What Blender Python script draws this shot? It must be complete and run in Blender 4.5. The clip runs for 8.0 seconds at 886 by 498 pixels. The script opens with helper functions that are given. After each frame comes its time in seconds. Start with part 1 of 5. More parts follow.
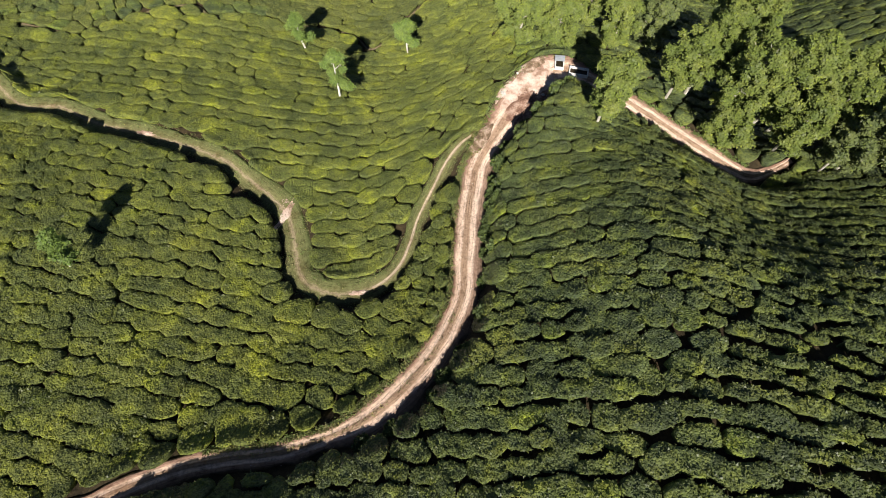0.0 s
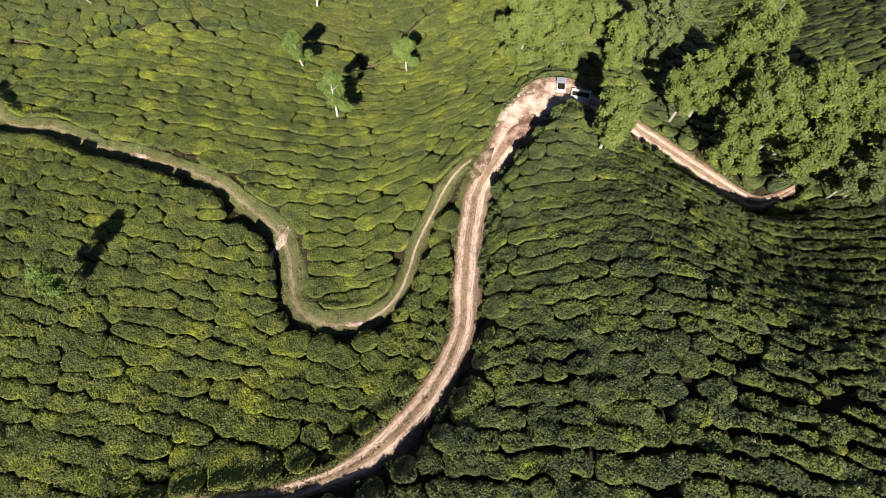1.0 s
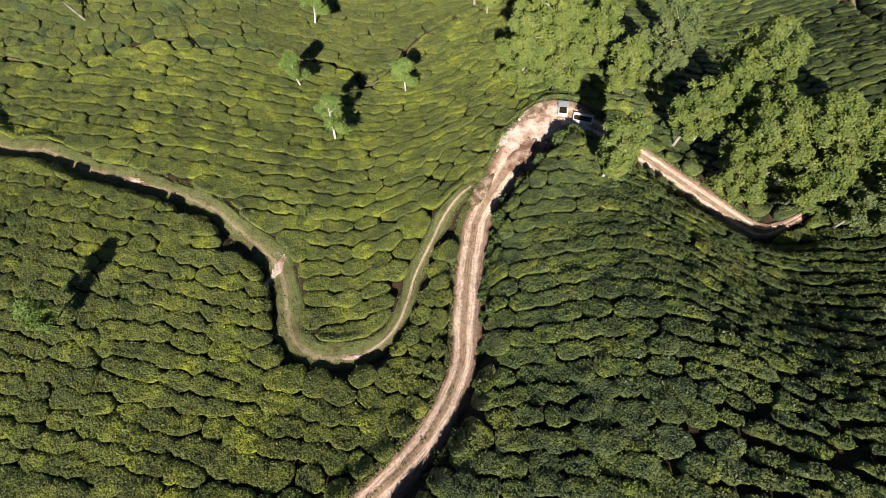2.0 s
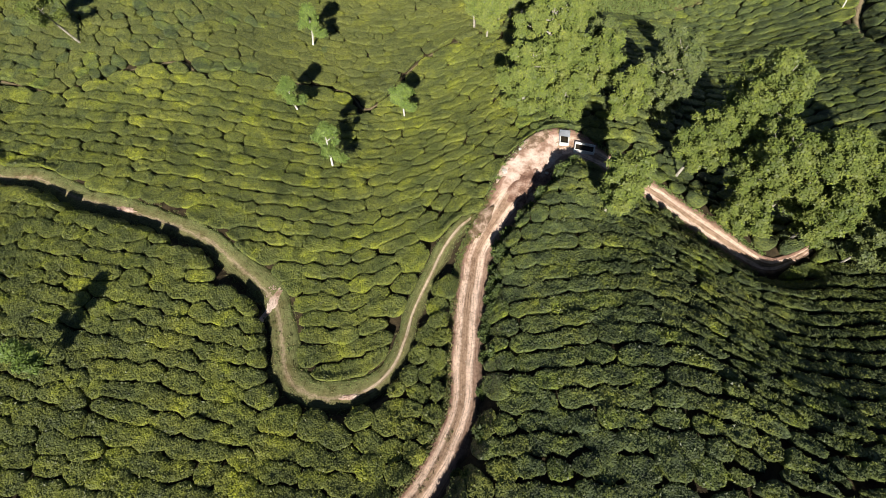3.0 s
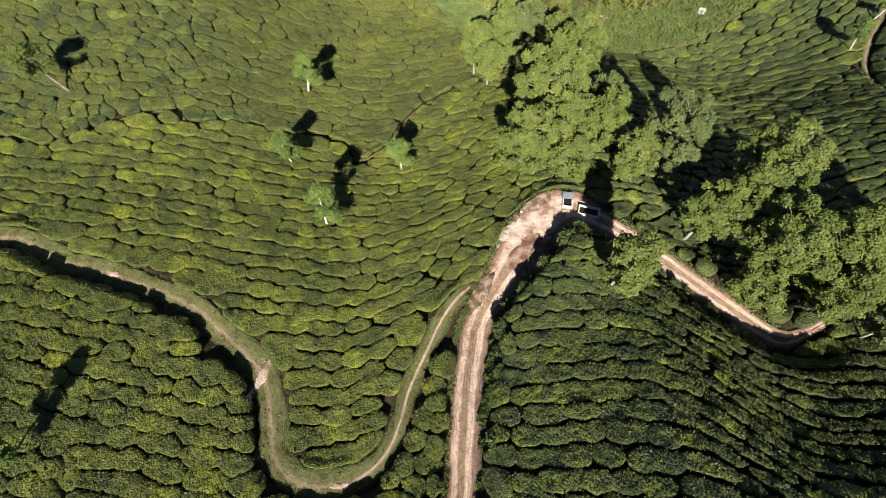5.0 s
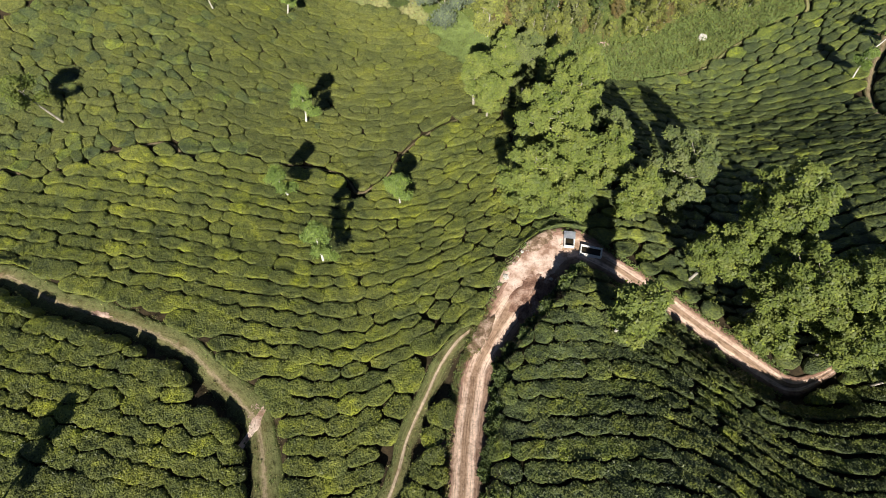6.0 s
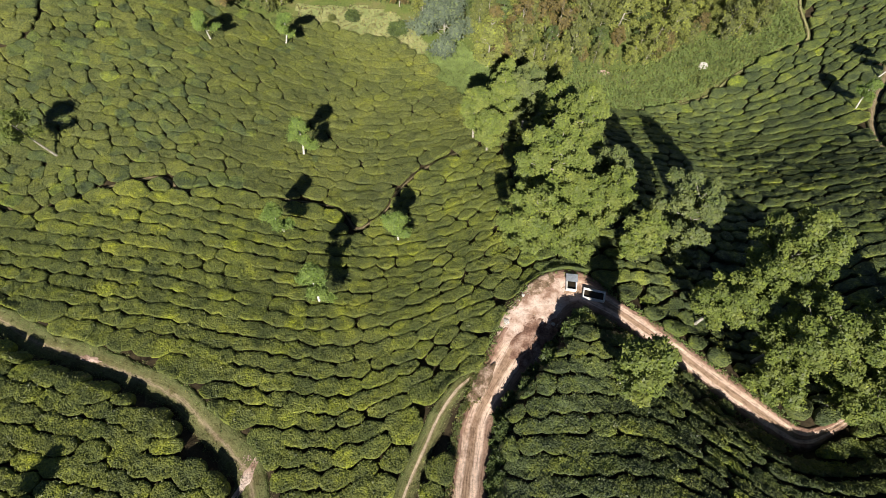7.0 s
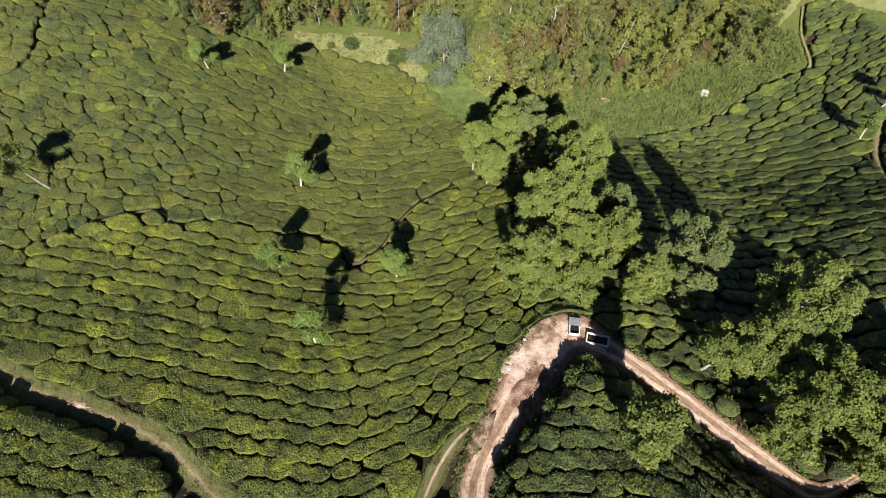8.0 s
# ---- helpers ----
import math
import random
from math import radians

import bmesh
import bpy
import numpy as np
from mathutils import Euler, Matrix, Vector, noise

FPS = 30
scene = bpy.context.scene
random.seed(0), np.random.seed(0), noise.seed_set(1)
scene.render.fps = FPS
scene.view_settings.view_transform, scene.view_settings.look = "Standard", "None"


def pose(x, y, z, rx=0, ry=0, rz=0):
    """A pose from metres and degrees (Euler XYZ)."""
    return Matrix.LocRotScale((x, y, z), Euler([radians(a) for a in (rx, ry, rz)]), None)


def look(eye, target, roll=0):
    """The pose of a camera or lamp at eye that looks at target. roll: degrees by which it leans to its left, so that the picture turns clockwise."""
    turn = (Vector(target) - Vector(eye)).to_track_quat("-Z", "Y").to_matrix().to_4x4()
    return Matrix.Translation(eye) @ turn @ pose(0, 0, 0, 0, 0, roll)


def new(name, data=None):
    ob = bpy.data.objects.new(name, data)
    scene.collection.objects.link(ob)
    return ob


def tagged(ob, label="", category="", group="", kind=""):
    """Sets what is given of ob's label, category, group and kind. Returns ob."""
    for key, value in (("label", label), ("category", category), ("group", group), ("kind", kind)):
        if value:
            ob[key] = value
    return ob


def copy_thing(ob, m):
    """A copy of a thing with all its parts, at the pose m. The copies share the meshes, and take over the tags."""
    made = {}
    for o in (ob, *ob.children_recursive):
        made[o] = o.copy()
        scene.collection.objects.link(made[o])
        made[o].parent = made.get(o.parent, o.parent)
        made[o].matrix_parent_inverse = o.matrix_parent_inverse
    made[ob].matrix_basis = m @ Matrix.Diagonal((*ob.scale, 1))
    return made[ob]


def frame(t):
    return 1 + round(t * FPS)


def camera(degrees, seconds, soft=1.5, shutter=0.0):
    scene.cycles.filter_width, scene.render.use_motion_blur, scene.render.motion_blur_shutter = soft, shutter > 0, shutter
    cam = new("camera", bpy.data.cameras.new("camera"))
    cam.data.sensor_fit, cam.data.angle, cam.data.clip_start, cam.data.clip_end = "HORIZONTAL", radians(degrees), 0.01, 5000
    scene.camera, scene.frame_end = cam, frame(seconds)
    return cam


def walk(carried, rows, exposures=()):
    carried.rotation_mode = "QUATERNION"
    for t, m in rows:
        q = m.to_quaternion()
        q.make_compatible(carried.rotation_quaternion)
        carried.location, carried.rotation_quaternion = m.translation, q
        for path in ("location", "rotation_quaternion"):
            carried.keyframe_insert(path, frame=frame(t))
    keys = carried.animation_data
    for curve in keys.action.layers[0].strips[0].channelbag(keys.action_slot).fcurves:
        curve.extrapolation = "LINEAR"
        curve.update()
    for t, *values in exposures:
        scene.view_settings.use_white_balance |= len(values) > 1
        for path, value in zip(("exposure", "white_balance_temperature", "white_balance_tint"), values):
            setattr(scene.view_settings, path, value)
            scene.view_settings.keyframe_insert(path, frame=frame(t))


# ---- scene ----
# the camera: a drone gliding level over the hillside, tilting up slowly
cam = camera(78.0, 8.0, soft=0.65)
ROWS = [
    (0.0, 0.0, 0.0, 57.053, -70.248, -0.081, 0.374),
    (0.5, 0.015, 1.704, 56.977, -70.232, -0.108, 0.425),
    (1.0, 0.04, 3.407, 56.894, -70.234, -0.134, 0.455),
    (1.5, 0.069, 5.106, 56.807, -70.233, -0.145, 0.484),
    (3.0, 0.14, 10.192, 56.545, -69.553, -0.209, 0.544),
    (3.5, 0.185, 11.931, 56.465, -69.221, -0.194, 0.564),
    (4.0, 0.214, 13.689, 56.39, -68.979, -0.208, 0.566),
    (5.5, 0.351, 18.985, 56.176, -67.962, -0.211, 0.585),
    (6.0, 0.394, 20.8, 56.134, -67.288, -0.205, 0.589),
    (6.5, 0.432, 22.606, 56.1, -66.608, -0.21, 0.589),
    (7.0, 0.446, 24.413, 56.069, -65.927, -0.237, 0.609),
    (7.5, 0.458, 26.192, 56.036, -65.269, -0.258, 0.645),
    (8.0, 0.439, 27.977, 56.007, -64.635, -0.321, 0.677),
]
walk(cam, [(t, pose(x, y, z, 90 + pitch, roll, yaw)) for t, x, y, z, pitch, roll, yaw in ROWS])

# ---- world, sun and exposure ----
world = bpy.data.worlds.new("world")
scene.world = world
world.use_nodes = True
wt = world.node_tree
sky = wt.nodes.new("ShaderNodeTexSky")
sky.sky_type, sky.sun_disc = "NISHITA", False
sky.sun_elevation, sky.sun_rotation = radians(44), radians(185.3)
sky.altitude, sky.air_density, sky.dust_density = 1600.0, 0.6, 0.2
wt.nodes["Background"].inputs["Strength"].default_value = 0.052
wt.links.new(sky.outputs["Color"], wt.nodes["Background"].inputs["Color"])
sun = new("sun", bpy.data.lights.new("sun", "SUN"))
sun.data.energy, sun.data.angle, sun.data.color = 5.0, radians(0.53), (1.0, 0.95, 0.86)
sun.matrix_world = look((0, 0, 0), (0.066, 0.716, -0.695))
scene.view_settings.exposure = 0.48


# ---- materials ----
def ramp_node(nt, stops):
    node = nt.nodes.new("ShaderNodeValToRGB")
    while len(node.color_ramp.elements) < len(stops):
        node.color_ramp.elements.new(0.5)
    for el, (at, col) in zip(node.color_ramp.elements, stops):
        el.position, el.color = at, (*col, 1)
    return node


def noise_node(nt, scale, detail=3.0, rough=0.6):
    node = nt.nodes.new("ShaderNodeTexNoise")
    node.inputs["Scale"].default_value = scale
    node.inputs["Detail"].default_value = detail
    node.inputs["Roughness"].default_value = rough
    coord = nt.nodes.new("ShaderNodeNewGeometry")
    nt.links.new(coord.outputs["Position"], node.inputs["Vector"])
    return node


def mix_node(nt, mode, factor, a, b):
    node = nt.nodes.new("ShaderNodeMix")
    node.data_type, node.blend_type = "RGBA", mode
    if isinstance(factor, float):
        node.inputs[0].default_value = factor
    else:
        nt.links.new(factor, node.inputs[0])
    for k, v in ((6, a), (7, b)):
        if isinstance(v, tuple):
            node.inputs[k].default_value = (*v, 1)
        else:
            nt.links.new(v, node.inputs[k])
    return node


def surface(name, stops, broad=0.3, fine=6.0, tint=None, rough=0.8, bump=0.4, bump_scale=14.0, bump_dist=0.05, island=0.0, spec=0.3, sub=0.0):
    """A two-scale noise material in world metres. stops: the ramp of the broad noise; tint: stops of the fine noise, multiplied in;
    island: how much each loose piece or object varies in value."""
    m = bpy.data.materials.new(name)
    m.use_nodes = True
    nt = m.node_tree
    bsdf = nt.nodes["Principled BSDF"]
    n1 = noise_node(nt, broad)
    r1 = ramp_node(nt, stops)
    nt.links.new(n1.outputs["Fac"], r1.inputs["Fac"])
    col = r1.outputs["Color"]
    if tint:
        n2 = noise_node(nt, fine, 4.0, 0.7)
        r2 = ramp_node(nt, tint)
        nt.links.new(n2.outputs["Fac"], r2.inputs["Fac"])
        col = mix_node(nt, "MULTIPLY", 1.0, col, r2.outputs["Color"]).outputs[2]
    if island:
        geo = nt.nodes.new("ShaderNodeNewGeometry")
        info = nt.nodes.new("ShaderNodeObjectInfo")
        add = nt.nodes.new("ShaderNodeMath")
        add.operation = "ADD"
        nt.links.new(geo.outputs["Random Per Island"], add.inputs[0])
        nt.links.new(info.outputs["Random"], add.inputs[1])
        fr = nt.nodes.new("ShaderNodeMath")
        fr.operation = "FRACT"
        nt.links.new(add.outputs[0], fr.inputs[0])
        ir = ramp_node(nt, [(0.0, (1 - island,) * 3), (0.55, (1.0, 1.0, 1.0)), (0.86, (1.0 + 0.35 * island, 1.0 + 0.3 * island, 0.9)), (1.0, (1 + 1.3 * island, 1 + 1.2 * island, 0.8))])
        nt.links.new(fr.outputs[0], ir.inputs["Fac"])
        col = mix_node(nt, "MULTIPLY", 1.0, col, ir.outputs["Color"]).outputs[2]
    nt.links.new(col, bsdf.inputs["Base Color"])
    bsdf.inputs["Roughness"].default_value = rough
    bsdf.inputs["Specular IOR Level"].default_value = spec
    bsdf.inputs["Diffuse Roughness"].default_value = 1.0
    if bump:
        n3 = noise_node(nt, bump_scale, 4.0, 0.7)
        b = nt.nodes.new("ShaderNodeBump")
        b.inputs["Strength"].default_value, b.inputs["Distance"].default_value = bump, bump_dist
        nt.links.new(n3.outputs["Fac"], b.inputs["Height"])
        nt.links.new(b.outputs["Normal"], bsdf.inputs["Normal"])
    return m


def leaf_material(name, stops, island=0.35, rough=0.5, passing=0.25, broad=0.5, fine=6.0, tint=None):
    """Foliage: colour by broad noise and by single leaf, with some light passing through."""
    m = surface(name, stops, broad, fine, tint, rough, 0.0, island=island, spec=0.35)
    nt = m.node_tree
    bsdf = nt.nodes["Principled BSDF"]
    trans = nt.nodes.new("ShaderNodeBsdfTranslucent")
    nt.links.new(bsdf.inputs["Base Color"].links[0].from_socket, trans.inputs["Color"])
    mix = nt.nodes.new("ShaderNodeMixShader")
    mix.inputs[0].default_value = passing
    nt.links.new(bsdf.outputs[0], mix.inputs[1])
    nt.links.new(trans.outputs[0], mix.inputs[2])
    nt.links.new(mix.outputs[0], nt.nodes["Material Output"].inputs["Surface"])
    return m


def add_cells(m, scale, stops, depth=0.0):
    """Leaf by leaf variation: small cells, each of its own tone, multiplied into the colour; depth: how far the cells stand out."""
    nt = m.node_tree
    bsdf = nt.nodes["Principled BSDF"]
    geo = nt.nodes.new("ShaderNodeNewGeometry")
    cell = nt.nodes.new("ShaderNodeTexVoronoi")
    cell.inputs["Scale"].default_value = scale
    nt.links.new(geo.outputs["Position"], cell.inputs["Vector"])
    sep = nt.nodes.new("ShaderNodeSeparateColor")
    nt.links.new(cell.outputs["Color"], sep.inputs[0])
    r = ramp_node(nt, stops)
    nt.links.new(sep.outputs[0], r.inputs["Fac"])
    col = mix_node(nt, "MULTIPLY", 1.0, bsdf.inputs["Base Color"].links[0].from_socket, r.outputs["Color"])
    nt.links.new(col.outputs[2], bsdf.inputs["Base Color"])
    if depth:
        b = nt.nodes.new("ShaderNodeBump")
        b.invert = True
        b.inputs["Strength"].default_value, b.inputs["Distance"].default_value = 1.0, depth
        nt.links.new(cell.outputs["Distance"], b.inputs["Height"])
        nt.links.new(bsdf.inputs["Normal"].links[0].from_socket, b.inputs["Normal"])
        nt.links.new(b.outputs["Normal"], bsdf.inputs["Normal"])
    return m


PATCHES = [(0.30, (0.50, 0.56, 0.66)), (0.44, (0.80, 0.84, 0.94)), (0.55, (1.08, 1.09, 0.98)), (0.68, (1.58, 1.58, 0.9))]
CELLS = [(0.0, (0.52, 0.56, 0.58)), (0.35, (0.86, 0.88, 0.88)), (0.7, (1.12, 1.12, 1.06)), (1.0, (1.42, 1.4, 1.22))]
TEA = surface("tea_leaves", [(0.3, (0.122, 0.140, 0.043)), (0.5, (0.170, 0.188, 0.051)), (0.7, (0.222, 0.234, 0.058))], 0.16, 0.42, PATCHES, 0.6, 1.0, 6.0, 0.16, 0.26, 0.25)
add_cells(TEA, 6.0, CELLS, 0.10)
TEA_SHOOT = leaf_material("tea_shoots", [(0.3, (0.140, 0.160, 0.048)), (0.5, (0.192, 0.213, 0.057)), (0.7, (0.25, 0.262, 0.065))], 0.15, 0.45, 0.2, 0.16, 0.42, PATCHES)
FAR_PATCHES = [(0.30, (0.70, 0.74, 0.80)), (0.46, (0.90, 0.92, 0.96)), (0.56, (1.05, 1.05, 0.98)), (0.70, (1.34, 1.32, 0.92))]
FAR_TEA = surface("far_tea_leaves", [(0.3, (0.108, 0.122, 0.042)), (0.5, (0.140, 0.155, 0.048)), (0.7, (0.182, 0.192, 0.055))], 0.09, 0.5, FAR_PATCHES, 0.6, 1.0, 6.0, 0.16, 0.16, 0.25)
add_cells(FAR_TEA, 6.0, CELLS, 0.10)
FAR_SHOOT = leaf_material("far_tea_shoots", [(0.3, (0.121, 0.137, 0.047)), (0.5, (0.157, 0.173, 0.053)), (0.7, (0.202, 0.212, 0.060))], 0.12, 0.45, 0.2, 0.09, 0.5, FAR_PATCHES)
# tea with the spur's and eastern slope's shade put into a darker, cooler green
SHADE_PATCHES = [(0.30, (0.46, 0.50, 0.62)), (0.44, (0.78, 0.82, 0.94)), (0.55, (1.10, 1.10, 1.0)), (0.68, (1.7, 1.62, 0.92))]
SHADE_TEA = surface("shade_tea_leaves", [(0.3, (0.092, 0.118, 0.046)), (0.5, (0.125, 0.154, 0.054)), (0.7, (0.160, 0.184, 0.061))], 0.16, 0.5, SHADE_PATCHES, 0.5, 1.0, 6.0, 0.16, 0.36, 0.35)
add_cells(SHADE_TEA, 6.0, CELLS, 0.11)
SHADE_SHOOT = leaf_material("shade_tea_shoots", [(0.3, (0.108, 0.134, 0.051)), (0.5, (0.147, 0.174, 0.059)), (0.7, (0.188, 0.208, 0.066))], 0.15, 0.45, 0.2, 0.16, 0.5, SHADE_PATCHES)



def ground_material():
    """Dark soil, and by the sheet's "cover": meadow grass, thicket floor or closed tea, meeting along frayed edges."""
    m = surface("hillside", [(0.35, (0.035, 0.026, 0.016)), (0.65, (0.075, 0.055, 0.032))], 0.6, 5.0, [(0.3, (0.6, 0.6, 0.6)), (0.7, (1.3, 1.25, 1.1))], 0.95, 0.8, 4.0, 0.14)
    nt = m.node_tree
    bsdf = nt.nodes["Principled BSDF"]
    at = nt.nodes.new("ShaderNodeAttribute")
    at.attribute_name = "cover"
    sep = nt.nodes.new("ShaderNodeSeparateXYZ")
    nt.links.new(at.outputs["Vector"], sep.inputs[0])
    fray = noise_node(nt, 0.9, 5.0, 0.7)
    col = bsdf.inputs["Base Color"].links[0].from_socket
    kinds = (("X", [(0.3, (0.16, 0.19, 0.07)), (0.5, (0.24, 0.255, 0.105)), (0.7, (0.34, 0.32, 0.155))], 0.25),
             ("Y", [(0.3, (0.08, 0.115, 0.027)), (0.5, (0.12, 0.145, 0.04)), (0.72, (0.18, 0.15, 0.07))], 0.15),
             ("Z", [(0.3, (0.102, 0.132, 0.047)), (0.5, (0.138, 0.170, 0.054)), (0.7, (0.175, 0.203, 0.06))], 0.5))
    for axis, stops, broad in kinds:
        n = noise_node(nt, broad, 5.0, 0.7)
        r = ramp_node(nt, stops)
        nt.links.new(n.outputs["Fac"], r.inputs["Fac"])
        add = nt.nodes.new("ShaderNodeMath")
        add.operation = "MULTIPLY_ADD"
        nt.links.new(fray.outputs["Fac"], add.inputs[0])
        add.inputs[1].default_value = 1.2
        nt.links.new(sep.outputs[axis], add.inputs[2])
        edge = ramp_node(nt, [(0.0, (0.0, 0.0, 0.0)), (1.0, (1.0, 1.0, 1.0))])
        edge.color_ramp.elements[0].position, edge.color_ramp.elements[1].position = 0.48, 0.62
        half = nt.nodes.new("ShaderNodeMath")
        half.operation = "MULTIPLY"
        half.inputs[1].default_value = 0.5
        nt.links.new(add.outputs[0], half.inputs[0])
        nt.links.new(half.outputs[0], edge.inputs["Fac"])
        col = mix_node(nt, "MIX", edge.outputs["Color"], col, r.outputs["Color"]).outputs[2]
    grain = noise_node(nt, 3.0, 4.0, 0.7)
    gr = ramp_node(nt, [(0.3, (0.7, 0.74, 0.7)), (0.7, (1.22, 1.2, 1.1))])
    nt.links.new(grain.outputs["Fac"], gr.inputs["Fac"])
    nt.links.new(mix_node(nt, "MULTIPLY", 1.0, col, gr.outputs["Color"]).outputs[2], bsdf.inputs["Base Color"])
    return m


BARK = surface("pale_bark", [(0.35, (0.30, 0.27, 0.22)), (0.65, (0.52, 0.48, 0.41))], 2.0, 12.0, [(0.35, (0.6, 0.6, 0.6)), (0.6, (1.1, 1.1, 1.1))], 0.85, 0.6, 15.0, 0.03)
OAK_LEAF = leaf_material("oak_leaves", [(0.3, (0.148, 0.20, 0.05)), (0.5, (0.217, 0.268, 0.07)), (0.7, (0.288, 0.325, 0.088))], 0.3, 0.5, 0.25)
GREY_LEAF = leaf_material("greyish_oak_leaves", [(0.3, (0.13, 0.175, 0.068)), (0.5, (0.194, 0.233, 0.086)), (0.7, (0.25, 0.282, 0.106))], 0.3, 0.5, 0.25)
YOUNG_LEAF = leaf_material("young_leaves", [(0.3, (0.165, 0.25, 0.065)), (0.5, (0.225, 0.315, 0.083)), (0.7, (0.29, 0.375, 0.10))], 0.3, 0.5, 0.3)
WHITE_BARK = surface("white_bark", [(0.35, (0.55, 0.52, 0.47)), (0.65, (0.74, 0.71, 0.66))], 2.0, 12.0, [(0.35, (0.7, 0.7, 0.7)), (0.6, (1.05, 1.05, 1.05))], 0.85, 0.4, 15.0, 0.02)


# ---- landform ----
def smooth(a, b, v):
    k = np.clip((np.asarray(v, float) - a) / (b - a), 0, 1)
    return k * k * (3 - 2 * k)


def lattice_noise(x, y, seed=0):
    """Smooth value noise in the plane, -1 to 1, on a lattice of one metre."""
    x, y = np.asarray(x, float), np.asarray(y, float)
    xi, yi = np.floor(x).astype(np.int64), np.floor(y).astype(np.int64)
    u, v = x - xi, y - yi
    u, v = u * u * (3 - 2 * u), v * v * (3 - 2 * v)

    def corner(a, b):
        k = (a * 374761393 + b * 668265263 + seed * 974634777) & 0xFFFFFFFF
        k = ((k ^ (k >> 13)) * 1274126177) & 0xFFFFFFFF
        return ((k ^ (k >> 16)) & 0xFFFF) / 32767.5 - 1

    return (corner(xi, yi) * (1 - u) + corner(xi + 1, yi) * u) * (1 - v) + (corner(xi, yi + 1) * (1 - u) + corner(xi + 1, yi + 1) * u) * v


# swells of the hillside: round rises (+) and hollows (-) on a 21 m lattice, 18 m in radius, over an even fall to the north
SWELLS = [
    [-1.4, -2.3, -2.7, 3.5, 4.0, 0.3, 1.7, 2.3, 0.5, 0.0],
    [-0.9, -0.5, -1.6, -0.4, -3.9, 8.0, 3.5, 3.6, 0.8, 0.0],
    [0.3, 0.7, 0.3, -1.5, -6.0, 9.6, -6.7, 6.5, 1.2, -0.2],
    [-0.2, -2.5, -1.4, 0.4, -0.3, 1.4, -11.6, 7.7, 0.1, -0.4],
    [-1.6, -4.8, 0.4, -5.6, -4.7, 8.3, -1.0, 3.7, -0.7, 0.0],
    [0.3, -1.7, 2.3, -3.0, 0.1, -2.5, -13.3, -4.3, -1.7, 0.5],
    [2.3, 0.9, -0.0, -4.5, -2.0, -2.9, -2.6, -2.1, -2.0, 0.7],
    [3.4, 0.6, -0.7, -0.7, -0.2, -1.9, -1.1, -4.7, -4.1, 0.6],
    [2.1, 0.2, -0.4, 0.3, 0.9, -0.1, 0.7, -0.5, -1.3, 1.1],
]

# smaller knolls and dips, 8 m in radius: x, y, rise
KNOLLS = [(20.1, 23.7, 0.94), (-5.4, 55.8, -0.76), (-22.7, 60.9, 0.78), (41.7, 28.4, 0.65), (4.8, 69.8, 0.6), (2.7, 18.7, -0.45), (-7.8, 83.0, -0.53), (30.9, 32.8, -0.35), (16.2, 19.4, 0.32), (-10.6, 58.6, -0.34), (9.5, 44.3, 0.28), (-21.2, 71.4, 0.41)]


def hillside(x, y):
    x, y = np.asarray(x, float), np.asarray(y, float)
    z = 9.66 + -0.6 * 110 * np.tanh(x / 110) / 50 + -11.72 * (60 + 110 * np.tanh((y - 60) / 110)) / 50
    for j, row in enumerate(SWELLS):
        ey = np.exp(-((y - (-22 + 21 * j)) ** 2) / 648)
        for i, a in enumerate(row):
            z = z + a * ey * np.exp(-((x - (-84 + 21 * i)) ** 2) / 648)
    for a, b, c in KNOLLS:
        z = z + c * np.exp(-((x - a) ** 2 + (y - b) ** 2) / 128)
    z = z + 1.3 * np.exp(-((x - 11) / 4.0) ** 2 - ((y - 35.5) / 5.0) ** 2)  # the spur's nose above the clearing
    z = z + 1.4 * np.exp(-((x - 15) / 3.0) ** 2 - ((y - 38.5) / 3.0) ** 2)
    z = z + 3.1 * np.exp(-((x - 38) / 10.0) ** 2 - ((y - 80) / 11.0) ** 2)  # the brow of the eastern slope
    z = z - 1.3 * np.exp(-((x - 30.5) / 5.5) ** 2 - ((y - 20) / 6.0) ** 2) + 0.5 * np.exp(-((x - 19) / 5.0) ** 2 - ((y - 15) / 6.0) ** 2)
    return z + 3.7 * np.exp(-((x + 18) / 8.0) ** 2 - ((y + 9.2) / 4.0) ** 2)  # the knoll south of the road's bend


def spline(points, step=0.35):
    """A smooth curve through points of any number of columns, sampled every step metres."""
    p = np.array(points, float)
    p = np.vstack([2 * p[0] - p[1], p, 2 * p[-1] - p[-2]])
    out = []
    for a, b, c, d in zip(p, p[1:], p[2:], p[3:]):
        n = max(2, int(np.linalg.norm((c - b)[:2]) / step))
        for k in range(n):
            s = k / n
            out.append(0.5 * (2 * b + (c - a) * s + (2 * a - 5 * b + 4 * c - d) * s * s + (3 * b - a - 3 * c + d) * s ** 3))
    out.append(p[-2])
    return np.array(out)


